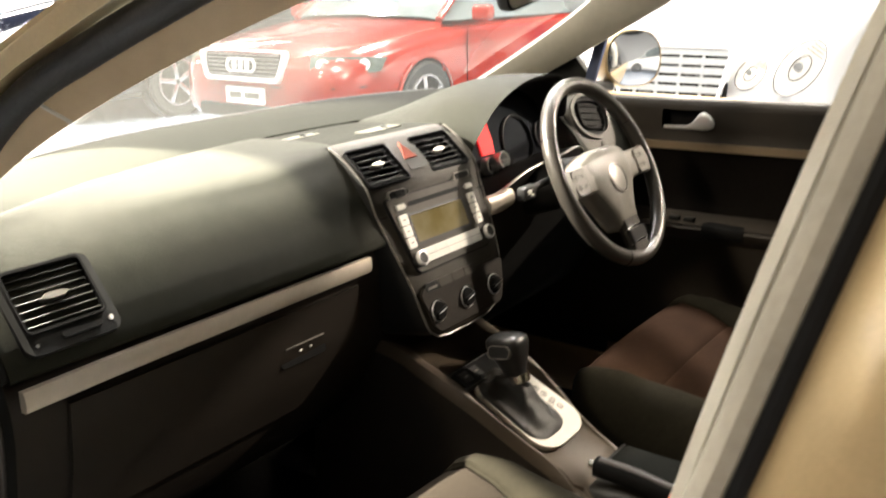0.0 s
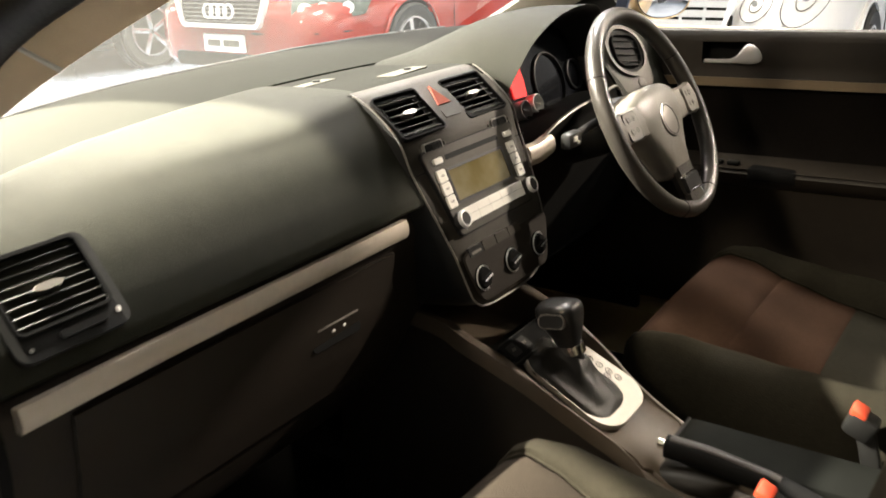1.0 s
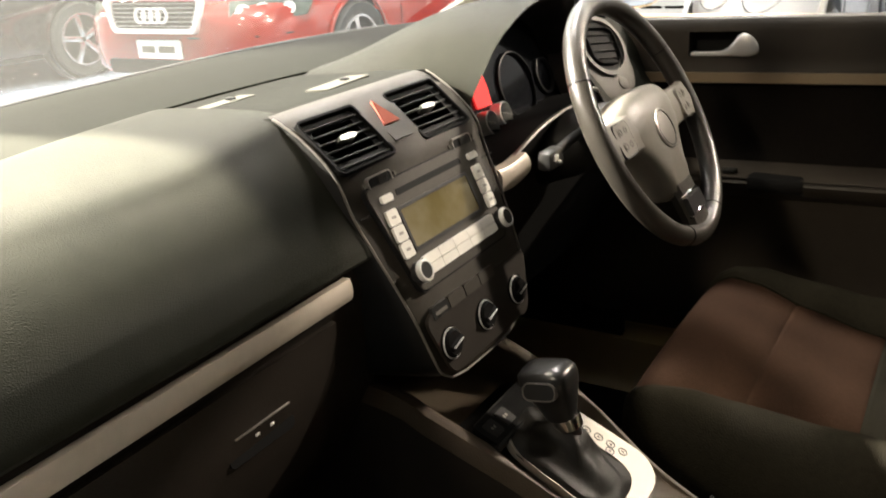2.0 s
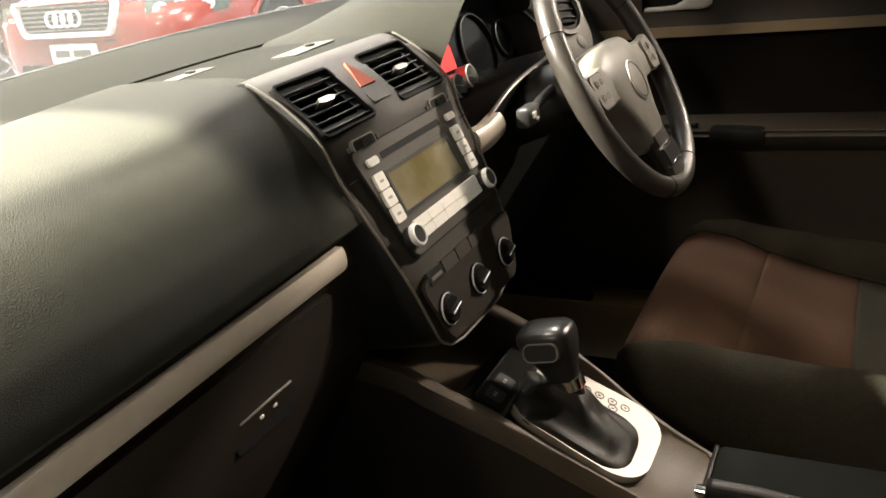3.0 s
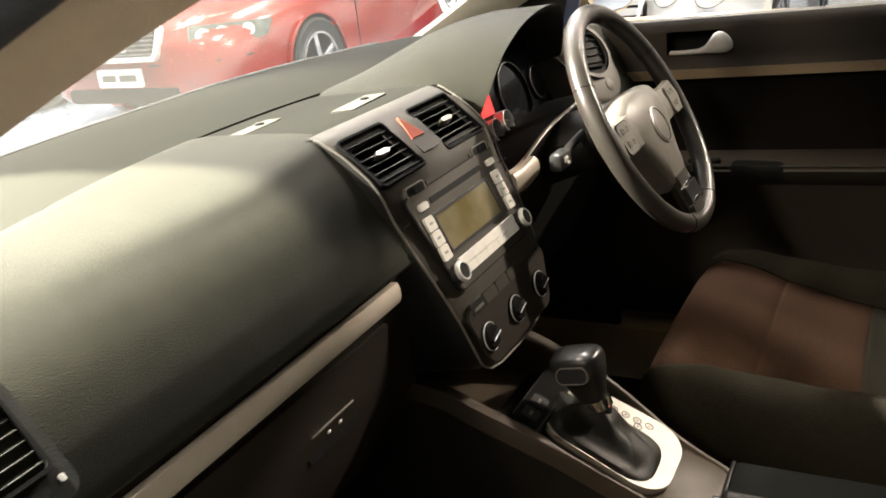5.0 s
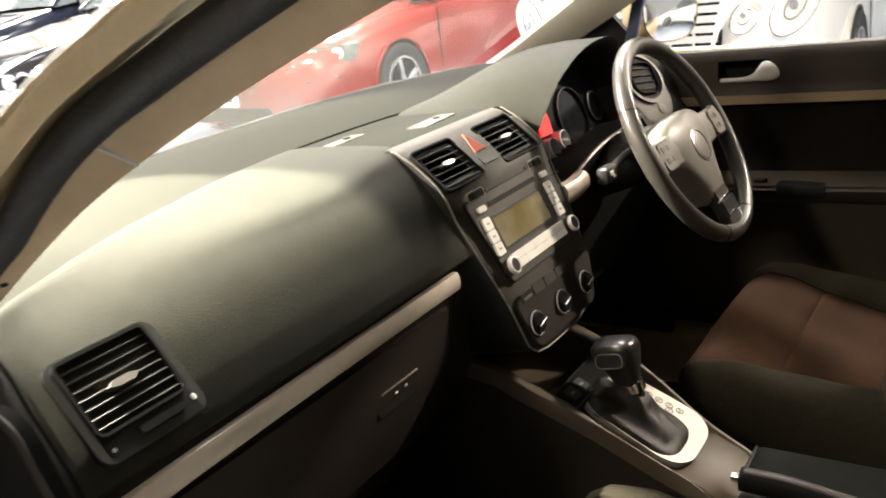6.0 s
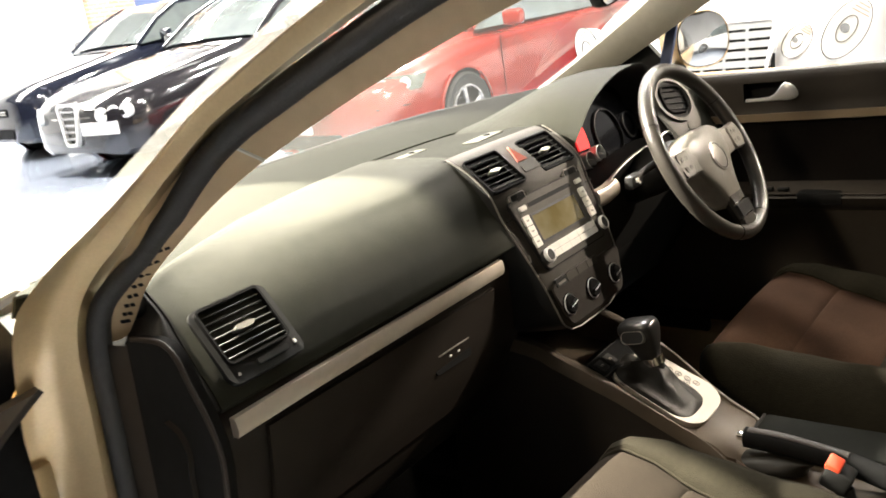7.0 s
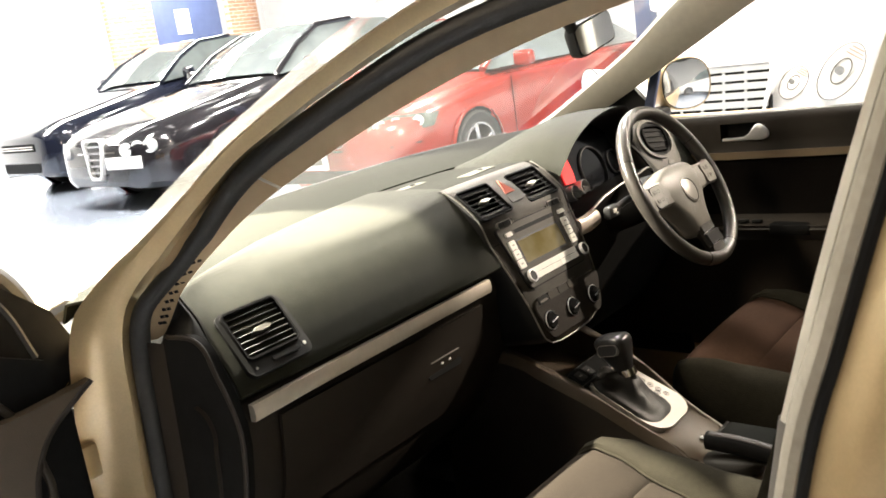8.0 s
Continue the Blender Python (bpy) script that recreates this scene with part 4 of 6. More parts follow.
PANEL_Z = [(-0.118, 0.440), (-0.122, 0.476), (-0.130, 0.506), (-0.145, 0.526), (-0.170, 0.537), (-0.215, 0.536), (-0.300, 0.514), (-0.400, 0.491), (-0.500, 0.476), (-0.640, 0.474)]
SEAM_X = [(-0.118, 0.190), (-0.140, 0.212), (-0.165, 0.218), (-0.220, 0.205), (-0.300, 0.186), (-0.420, 0.172), (-0.640, 0.160)]
OUTER_X = [(-0.118, 0.205), (-0.130, 0.236), (-0.145, 0.254), (-0.170, 0.270), (-0.210, 0.281), (-0.270, 0.286), (-0.400, 0.284), (-0.640, 0.276)]
CREST = [(-0.118, 0.002), (-0.170, 0.004), (-0.240, 0.012), (-0.320, 0.024), (-0.450, 0.040), (-0.640, 0.050)]
SEAT_YS = (-0.118, -0.122, -0.130, -0.145, -0.170, -0.195, -0.225, -0.26, -0.295, -0.33, -0.38, -0.43, -0.48, -0.54, -0.60, -0.64)


def front_seat(cx, label):
    """A cloth seat with a soft round front, side bolsters and a stitched centre."""
    seat = thing("front_seat", (cx, -0.4, 0.2), label, "car seat", "front seats")

    def panel_point(f, y):
        """f from -1 at one bolster seam to 1 at the other."""
        z, s = between(PANEL_Z, y), between(SEAM_X, y)
        return Vector((cx + f * s, y, z + 0.006 * (1 - f * f) - 0.006 * max(0.0, abs(f) - 0.93) / 0.07))

    for sx in (-1, 1):
        rows = []
        for y in SEAT_YS:
            z, s, w, c = between(PANEL_Z, y), between(SEAM_X, y), between(OUTER_X, y), between(CREST, y)
            d = w - s
            low = 0.36 + 0.03 * max(0.0, (y + 0.20) / 0.08)
            prof = [(s - 0.002, z - 0.012), (s + 0.002, z - 0.001), (s + 0.10 * d, z + 0.004 + 0.4 * c), (s + 0.28 * d, z + 0.005 + 0.82 * c), (s + 0.48 * d, z + 0.004 + c), (s + 0.68 * d, z - 0.002 + 0.9 * c), (s + 0.84 * d, z - 0.014 + 0.7 * c), (s + 0.95 * d, z - 0.032 + 0.45 * c),
                    (w, z - 0.060 + 0.2 * c), (w + 0.002, z - 0.095), (w - 0.006, min(z - 0.12, 0.40)), (w - 0.020, low - 0.02)]
            rows.append([Vector((cx + sx * x, y, zz)) for x, zz in prof])
        part("side_bolster", loft(rows), M_FABRIC, seat, "dark cloth side bolster")
    fs = [-1 + 2 * k / 10 for k in range(11)]
    fs = [-1.0, -0.96, *fs[1:-1], 0.96, 1.0]
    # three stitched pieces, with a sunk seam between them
    centre = M_FABRIC_LIT if cx > 0 else M_FABRIC_SHADED
    for k, (y0, y1) in enumerate(((-0.118, -0.284), (-0.284, -0.425), (-0.425, -0.640))):
        ys = [y0] + [y for y in SEAT_YS if y1 + 0.006 < y < y0 - 0.002] + [y0 - 0.005, y1 + 0.005, y1]
        rows = []
        for y in sorted(set(ys), reverse=True):
            sunk = 0.005 if (y in (y0, y1) and y not in (-0.118, -0.640)) else 0.0
            rows.append([panel_point(f, y) - Vector((0, 0, sunk * (1 - 0.3 * abs(f)))) for f in fs])
        part("centre_panel", loft(rows), centre if k < 2 else M_FABRIC, seat, ("reddish-brown cloth centre panel, warm light in its colour" if cx > 0 else "brown-grey cloth centre panel, shade in its colour") if k < 2 else "dark cloth rear panel")
    for sx in (-1, 1):
        part("piping", sweep(spline([panel_point(sx * 1.0, y) + Vector((0, 0, 0.004)) for y in SEAT_YS[1:]], 2), oval(0.0020, 0.0020, 6)), M_FABRIC, seat)
    part("front_skirt", loft([[Vector((cx + 0.20 * f * k, y - 0.02 * f * f, z)) for f in (-1, -0.6, 0, 0.6, 1)] for y, z, k in ((-0.119, 0.442, 0.95), (-0.126, 0.40, 0.97), (-0.150, 0.345, 0.95))]), M_FABRIC, seat)
    back = []
    for y, z, k, d in ((-0.62, 0.47, 0.90, 0.06), (-0.645, 0.56, 1.0, 0.08), (-0.68, 0.70, 1.0, 0.085), (-0.72, 0.85, 0.96, 0.08), (-0.765, 1.00, 0.86, 0.07), (-0.79, 1.08, 0.74, 0.055), (-0.80, 1.105, 0.60, 0.03)):
        back.append([Vector((cx + x * k, y + f * d + 0.03 * (1 if abs(x) > 0.2 and f > 0 else 0), z)) for x, f in ((-0.25, 0.0), (-0.245, 0.7), (-0.20, 0.9), (-0.14, 0.45), (0, 0.40), (0.14, 0.45), (0.20, 0.9), (0.245, 0.7), (0.25, 0.0), (0.22, -0.8), (0, -1.0), (-0.22, -0.8))])
    part("backrest", loft(back, ring=True, caps=True), M_FABRIC, seat)
    part("headrest", box((0.26, 0.09, 0.17), (cx, -0.835, 1.205), 0.04, pose(0, 0, 0, -6), segments=4), M_FABRIC, seat)
    for x in (-0.07, 0.07):
        part("headrest_post", sweep([(cx + x, -0.80, 1.06), (cx + x, -0.832, 1.16)], oval(0.006, 0.006, 8)), M_CHROME, seat)
    part("seat_base", box((0.44, 0.44, 0.12), (cx, -0.40, 0.33), 0.02), M_BLACK, seat)
    for dx in (-0.19, 0.19):
        part("seat_rail", box((0.04, 0.60, 0.11), (cx + dx, -0.38, 0.235), 0.006), M_BLACK, seat)
    return seat


front_seat(0.428, "dark cloth driver seat with a reddish-brown lit tone on its centre")
front_seat(-0.428, "dark cloth passenger seat with a brown-grey shaded tone on its centre")


def belt_buckle(x, y, z, label):
    b = thing("seat_belt_buckle", (x, y, z - 0.06), label, "seat belt buckle", "seat belt buckles")
    part("buckle_case", box((0.038, 0.040, 0.034), (x + 0.006, y, z - 0.016), 0.006, pose(0, 0, 0, 24)), M_BLACK, b)
    part("release_button", box((0.034, 0.022, 0.010), (x + 0.006, y + 0.004, z + 0.004), 0.003, pose(0, 0, 0, 24)), M_ORANGE, b, "orange-red release button")
    part("buckle_stalk", box((0.012, 0.026, 0.16), (x, y - 0.028, z - 0.105), 0.003, pose(0, 0, 0, -14)), M_BLACK, b)


belt_buckle(-0.112, -0.452, 0.512, "black seat belt buckle with an orange-red button")
belt_buckle(0.125, -0.515, 0.525, "black seat belt buckle with a red button")

# ---- car shell ----
shell = thing("car_shell", (0, 0, 0.2), "gold metallic car body shell with pillars and sills", "car body")
part("cabin_floor", box((1.56, 2.2, 0.05), (0, -0.35, 0.155), 0.01), M_CARPET, shell, "black cabin carpet")
part("firewall", box((1.58, 0.05, 0.66), (0, 0.78, 0.45), 0.01), M_BLACK, shell)
for x in (-0.770, 0.815):
    part("kick_wall", box((0.02, 0.70, 0.62), (x, 0.44, 0.45), 0.004), M_BLACK, shell)
part("door_skin_panel", box((0.03, 1.5, 0.78), (0.875, -0.20, 0.57), 0.01), M_GOLD, shell)
part("bulkhead_top", box((1.58, 0.30, 0.02), (0, 0.64, 0.800), 0.004), M_BLACK, shell)
part("rear_floor_wall", box((1.56, 0.03, 0.5), (0, -1.45, 0.4), 0.004), M_BLACK, shell)
part("quarter_wall", box((0.04, 0.75, 0.75), (0.80, -1.22, 0.58), 0.01), M_TRIM_GREY, shell)
part("quarter_wall", box((0.04, 0.60, 0.75), (-0.80, -1.22, 0.58), 0.01), M_TRIM_GREY, shell)
part("tunnel", loft([[Vector((x, y, z)) for x, z in ((-0.17, 0.17), (-0.13, 0.34), (0.0, 0.37), (0.13, 0.34), (0.17, 0.17))] for y in (0.74, 0.0, -1.4)]), M_CARPET, shell)
part("rear_bulkhead", box((1.50, 0.10, 0.95), (0, -1.55, 0.62), 0.03), M_FABRIC, shell)
for x in (-0.83, 0.84):
    part("sill", box((0.10, 2.6, 0.16), (x, -0.35, 0.22), 0.03), M_GOLD, shell)

PIN = spline([(-0.773, 0.147, 0.912), (-0.770, 0.127, 0.936), (-0.764, 0.095, 0.977), (-0.748, 0.039, 1.025), (-0.720, -0.030, 1.078), (-0.690, -0.130, 1.132), (-0.658, -0.230, 1.178), (-0.625, -0.340, 1.220), (-0.600, -0.45, 1.250), (-0.585, -0.58, 1.272), (-0.575, -0.80, 1.290)], 5)
PSEAL = spline([(-0.788, 0.169, 0.905), (-0.788, 0.155, 0.938), (-0.786, 0.128, 0.974), (-0.781, 0.064, 1.024), (-0.745, -0.009, 1.104), (-0.720, -0.097, 1.151), (-0.692, -0.185, 1.194), (-0.660, -0.290, 1.238), (-0.632, -0.40, 1.268), (-0.618, -0.53, 1.288), (-0.608, -0.75, 1.304)], 5)
mid_line = [a.lerp(b, 0.5) + Vector((0.001, -0.0015, -0.0015)) for a, b in zip(PIN, PSEAL)]
trim_l = loft([[a + Vector((0.012, 0.02, 0.006)), a, m, b, b + Vector((-0.004, 0.014, 0.008))] for a, m, b in zip(PIN, mid_line, PSEAL)])
pillar = part("a_pillar_trim", trim_l, M_TRIM_SHADED, shell, "beige plastic pillar trim with a small grille")
for k in range(8):
    t = 4.2 + k * 1.45
    i = int(t)
    f = t - i
    a, m = PIN[i].lerp(PIN[i + 1], f), mid_line[i].lerp(mid_line[i + 1], f)
    along = (PIN[i + 1] - PIN[i]).normalized()
    across = (a - m).normalized()
    for u in (0.0, 0.42):
        gfm = frame_at(m.lerp(a, u), across, along)
        part("grille_slot", outline(rounded(0.0058, 0.0050, 0.001), gfm, -0.0010, 0.0003), M_GRILLE, pillar)
joint = int(len(PIN) * 0.45)
part("trim_joint", sweep([PIN[joint], mid_line[joint], PSEAL[joint]], oval(0.0022, 0.0022, 6)), M_TRIM, pillar)

SEALP = spline([(-0.799, 0.205, 0.50), (-0.799, 0.190, 0.698), (-0.799, 0.181, 0.807), (-0.797, 0.170, 0.912), (-0.792, 0.140, 0.968), (-0.780, 0.072, 1.040), (-0.756, -0.024, 1.116), (-0.731, -0.111, 1.163), (-0.704, -0.193, 1.204), (-0.675, -0.295, 1.248), (-0.648, -0.40, 1.277), (-0.632, -0.53, 1.298), (-0.622, -0.75, 1.314), (-0.62, -0.95, 1.315)], 5)


def bulged(z):
    """How far the seal leans into the opening at the height z."""
    return min(1.0, max(0.0, (z - 0.96) / 0.07)) * (1.0 - 0.75 * min(1.0, max(0.0, (z - 1.07) / 0.08)))


SEALP = [p + Vector((0.012, -0.006, -0.015)) * bulged(p.z) for p in SEALP]
part("door_seal", sweep(SEALP, oval(0.0120, 0.0148, 14), up=(1, 0, 0), scale=lambda t: 1.0 + 0.22 * min(1.0, max(0.0, (t - 0.40) / 0.14))), M_RUBBER, shell, "thick black rubber door seal")
FL = spline([(-0.805, 0.225, 0.50), (-0.805, 0.204, 0.697), (-0.805, 0.192, 0.808), (-0.807, 0.182, 0.916), (-0.807, 0.148, 0.982), (-0.795, 0.066, 1.062), (-0.771, -0.034, 1.134), (-0.746, -0.121, 1.184), (-0.719, -0.201, 1.226), (-0.690, -0.300, 1.270), (-0.664, -0.40, 1.300), (-0.648, -0.53, 1.322), (-0.638, -0.75, 1.338), (-0.636, -0.95, 1.340)], 5)
CR = spline([(-0.832, 0.238, 0.50), (-0.831, 0.219, 0.707), (-0.831, 0.201, 0.818), (-0.832, 0.176, 0.928), (-0.827, 0.104, 1.020), (-0.812, 0.020, 1.090), (-0.785, -0.075, 1.160), (-0.762, -0.160, 1.206), (-0.736, -0.238, 1.248), (-0.708, -0.325, 1.290), (-0.684, -0.42, 1.320), (-0.668, -0.55, 1.343), (-0.658, -0.75, 1.360), (-0.656, -0.95, 1.362)], 5)
OUT = spline([(-0.885, 0.290, 0.50), (-0.885, 0.262, 0.70), (-0.885, 0.228, 0.81), (-0.884, 0.188, 0.940), (-0.883, 0.102, 1.025), (-0.854, 0.010, 1.100), (-0.826, -0.080, 1.168), (-0.800, -0.155, 1.216), (-0.772, -0.232, 1.260), (-0.742, -0.318, 1.302), (-0.716, -0.41, 1.334), (-0.700, -0.54, 1.358), (-0.690, -0.75, 1.376), (-0.688, -0.95, 1.378)], 5)
FL = [p + Vector((0.010, -0.005, -0.013)) * bulged(p.z) for p in FL]


def narrowed(base, line, k):
    """Draws a line towards the base line where it lies above the waist."""
    return [p.lerp(q, 1.0 - (1.0 - k) * min(1.0, max(0.0, (q.z - 0.98) / 0.16))) for p, q in zip(base, line)]


CR, OUT = narrowed(FL, CR, 0.55), narrowed(FL, OUT, 0.50)
body_rows = [[a + Vector((0.026, 0.016, -0.004)), a + Vector((0.012, 0.006, -0.003)), a, a.lerp(b, 0.5) + Vector((-0.002, -0.006, -0.004)), b, b.lerp(c, 0.12) + Vector((0, 0.004, 0.004)), b.lerp(c, 0.5) + Vector((0.004, 0.006, 0.004)), c, c + Vector((0.012, 0.014, -0.004)), c + Vector((0.04, 0.035, -0.012)), c + Vector((0.08, 0.05, -0.02))] for a, b, c in zip(FL, CR, OUT)]
part("a_pillar", loft(body_rows), M_GOLD, shell, "gold painted windscreen pillar and door flange")
part("kick_trim", loft([[Vector((-0.797, 0.20, 0.905)), Vector((-0.80, 0.27, 0.50)), Vector((-0.80, 0.36, 0.25))], [Vector((-0.792, 0.118, 0.908)), Vector((-0.792, 0.135, 0.50)), Vector((-0.79, 0.20, 0.25))]]), M_LOWER, shell)

# right windscreen pillar
RLO = spline([(0.775, 0.36, 0.955), (0.752, 0.192, 1.041), (0.702, -0.009, 1.143), (0.652, -0.183, 1.230), (0.610, -0.36, 1.300), (0.585, -0.60, 1.345), (0.58, -0.9, 1.36)], 5)
RHI = spline([(0.772, 0.52, 0.945), (0.748, 0.385, 1.016), (0.700, 0.157, 1.146), (0.650, -0.003, 1.254), (0.600, -0.16, 1.335), (0.56, -0.40, 1.385), (0.55, -0.9, 1.40)], 5)
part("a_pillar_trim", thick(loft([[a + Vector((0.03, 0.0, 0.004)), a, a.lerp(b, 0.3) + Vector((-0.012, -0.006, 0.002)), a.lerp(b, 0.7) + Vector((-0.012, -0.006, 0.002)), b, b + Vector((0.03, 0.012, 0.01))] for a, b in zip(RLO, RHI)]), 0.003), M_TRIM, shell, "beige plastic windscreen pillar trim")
part("a_pillar", thick(loft([[a + Vector((0.032, 0.01, 0.0)), a + Vector((0.075, 0.06, 0.0)), b + Vector((0.070, 0.045, 0.0)), b + Vector((0.032, 0.02, 0.004))] for a, b in zip(RLO, RHI)]), 0.003), M_BLACK, shell)
part("mirror_sail", outline([(0.12, 0.955), (0.14, 0.985), (0.20, 1.055), (0.36, 0.975), (0.36, 0.950)], frame_at((0.800, 0, 0), (0, 1, 0), (0, 0, 1)), -0.008, 0.012), M_BLACK, shell)
# Narrow blue strip at the front corner of the driver window.
part("mirror_strip", box((0.014, 0.026, 0.24), (0.803, 0.140, 1.055), 0.003, pose(0, 0, 0, 12, 8, 0)), M_BLUE, shell, "dark blue strip beside the mirror")

# roof, bonnet, wings and rear of the shell
def roof_row(y, z, w, drop):
    return [Vector((x * w, y - 0.16 * abs(x) ** 2 * (1 if y > -0.2 else 0), z - drop * abs(x) ** 2.4)) for x in (-1, -0.85, -0.6, -0.3, 0, 0.3, 0.6, 0.85, 1)]


roof = [roof_row(-0.13, 1.395, 0.60, 0.055), roof_row(-0.35, 1.425, 0.62, 0.075), roof_row(-0.8, 1.445, 0.64, 0.075), roof_row(-1.4, 1.43, 0.63, 0.075), roof_row(-1.9, 1.38, 0.60, 0.075)]
part("headliner", thick(loft(roof), 0.015), M_HEADLINER, shell, "pale headliner")
part("roof_skin", thick(loft([[p + Vector((p.x * 0.10, 0.0, 0.030)) for p in r] for r in roof]), 0.006), M_GOLD, shell)
part("bonnet", thick(loft([[Vector((x * w, y - 0.10 * x * x, z - 0.05 * x ** 4)) for x in (-1, -0.8, -0.4, 0, 0.4, 0.8, 1)] for y, z, w in ((0.86, 0.850, 0.80), (1.1, 0.82, 0.79), (1.4, 0.78, 0.76), (1.62, 0.69, 0.70), (1.72, 0.60, 0.64))]), 0.006), M_GOLD, shell)
part("front_bumper", thick(loft([[Vector((x * w, y - 0.28 * x ** 4, z)) for x in (-1, -0.85, -0.5, 0, 0.5, 0.85, 1)] for y, z, w in ((1.72, 0.60, 0.66), (1.78, 0.50, 0.80), (1.77, 0.35, 0.82), (1.72, 0.22, 0.80))]), 0.006), M_GOLD, shell)
for sx in (-1, 1):
    part("front_wing", thick(loft([[Vector((sx * x, y, z)) for x, z in pr] for y, pr in ((0.34, ((0.83, 0.840), (0.875, 0.79), (0.885, 0.55), (0.86, 0.22))), (0.9, ((0.79, 0.83), (0.86, 0.78), (0.885, 0.70), (0.885, 0.64))), (1.3, ((0.75, 0.78), (0.83, 0.73), (0.87, 0.68), (0.87, 0.62))), (1.55, ((0.68, 0.70), (0.78, 0.62), (0.82, 0.45), (0.80, 0.25))))]), 0.006), M_GOLD, shell)
    part("rear_side", thick(loft([[Vector((sx * x, y, z)) for x, z in ((0.85, 0.18), (0.885, 0.50), (0.885, 0.80), (0.85, 0.96))] for y in (-0.80, -1.2, -1.7, -2.2, -2.4)]), 0.01), M_GOLD, shell)
    part("rear_side_window", thick(loft([[Vector((sx * x, y + dy, z)) for x, z, dy in ((0.845, 0.955, 0.0), (0.78, 1.15, -0.01), (0.655, 1.385, -0.02))] for y in (-0.83, -1.2, -1.7, -2.1)]), 0.006) if sx > 0 else loft([[Vector((sx * x, y + dy, z)) for x, z, dy in ((0.845, 0.955, 0.0), (0.78, 1.15, -0.01), (0.655, 1.385, -0.02))] for y in (-0.95, -1.2, -1.7, -2.1)]), M_TINT if sx > 0 else M_GLASS, shell, "rear side window").visible_shadow = sx > 0
    for y in (1.10, -1.48):
        wm = frame_at((sx * 0.77, y, 0.315), (0, sx * 1, 0), (0, 0, 1))
        wh = part("wheel", revolve([(0.21, 0.09), (0.295, 0.115), (0.315, 0.10), (0.315, -0.09), (0.21, -0.09)], wm, 32), M_TYRE, shell)
        part("rim", revolve([(0.22, 0.085), (0.215, 0.112), (0.20, 0.112), (0.19, 0.05), (0.0, 0.06)], wm, 32), M_RIM, wh)
part("tailgate", thick(loft([[Vector((x * w, y - 0.02 * (1 - x * x), z)) for x in (-1, -0.5, 0, 0.5, 1)] for y, z, w in ((-1.9, 1.37, 0.64), (-2.2, 1.12, 0.76), (-2.38, 0.92, 0.85), (-2.44, 0.6, 0.86), (-2.42, 0.2, 0.84))]), 0.01), M_GOLD, shell)
part("rear_floor", box((1.66, 1.2, 0.04), (0, -1.9, 0.20), 0.01), M_CARPET, shell)

# windscreen, its lower seal and the scuttle in front of it
edge = [Vector((-0.73 + 1.46 * k / 24, *rear_edge(-0.73 + 1.46 * k / 24))) for k in range(25)]
part("screen_seal", sweep([p + Vector((0, 0.004, 0.003)) for p in edge], oval(0.006, 0.004, 8)), M_RUBBER, shell, "black lower windscreen seal")
part("scuttle", thick(loft([[p + Vector((0, 0.020, -0.012)), p + Vector((0, 0.055, -0.010)), p + Vector((0, 0.11, -0.028)), p + Vector((0, 0.16, -0.06))] for p in edge]), 0.004), M_TRIM_GREY, shell, "grey scuttle panel below the windscreen")
ws = []
for k in range(13):
    u = k / 12
    x = -0.76 + 1.52 * u
    yb, zb = rear_edge(x)
    ws.append([Vector((x, yb + 0.03, zb - 0.012)).lerp(Vector((x * 0.80, -0.12 - 0.18 * (2 * u - 1) ** 2, 1.395 - 0.045 * (2 * u - 1) ** 2)), t) + Vector((0, 0, 0.03 * math.sin(math.pi * t))) for t in (0, 0.25, 0.5, 0.75, 1.0)])
glass = part("windscreen", loft(ws), M_SCREEN_GLASS, shell, "clear windscreen")
glass.visible_shadow = False

# rear-view mirror
rvm = thing("rear_view_mirror", (0.07, -0.08, 1.25), "black interior rear-view mirror under the windscreen top", "mirror")
mm = frame_at((0.140, -0.055, 1.218), (0.95, -0.14, 0.24), (-0.2, 0.10, 1))
mirror_rows = [[mm @ Vector((px * k, py * k, h)) for px, py in rounded(0.122, 0.062, 0.016, 7)] for k, h in ((1.0, 0.002), (1.0, -0.012), (0.96, -0.022), (0.80, -0.030), (0.4, -0.033))]
part("mirror_case", loft(mirror_rows, ring=True, caps=True), M_BLACK, rvm)
part("mirror_glass", outline(rounded(0.115, 0.055, 0.014, 7), mm, 0.002, 0.004), M_MIRROR, rvm)
part("mirror_stem", sweep([(0.07, -0.05, 1.23), (0.04, -0.04, 1.28), (0.0, -0.06, 1.385)], oval(0.012, 0.012, 10)), M_BLACK, rvm)

# middle pillar, passenger side
BT = spline([(-0.705, -0.659, 0.895), (-0.702, -0.685, 1.00), (-0.696, -0.712, 1.10), (-0.685, -0.741, 1.20), (-0.660, -0.780, 1.32)], 4)
part("b_pillar_trim", thick(loft([[p + Vector((0.05, -0.06, 0)), p + Vector((0.010, -0.010, 0)), p + Vector((0.0, 0.001, 0)), p + Vector((-0.012, 0.001, 0)), p + Vector((-0.020, -0.008, 0))] for p in BT]), 0.003), M_TRIM_LIT, shell, "upper middle pillar trim, light put into its pale colour")
BL = spline([(-0.722, -0.60, 0.40), (-0.720, -0.625, 0.70), (-0.708, -0.652, 0.895)], 5)
part("b_pillar_trim", thick(loft([[p + Vector((0.06, -0.06, 0)), p + Vector((0.012, -0.012, 0)), p + Vector((0, -0.002, 0)), p + Vector((-0.010, -0.006, 0)), p + Vector((-0.016, -0.014, 0))] for p in BL]), 0.003), M_TRIM_GREY, shell, "dark lower middle pillar trim")
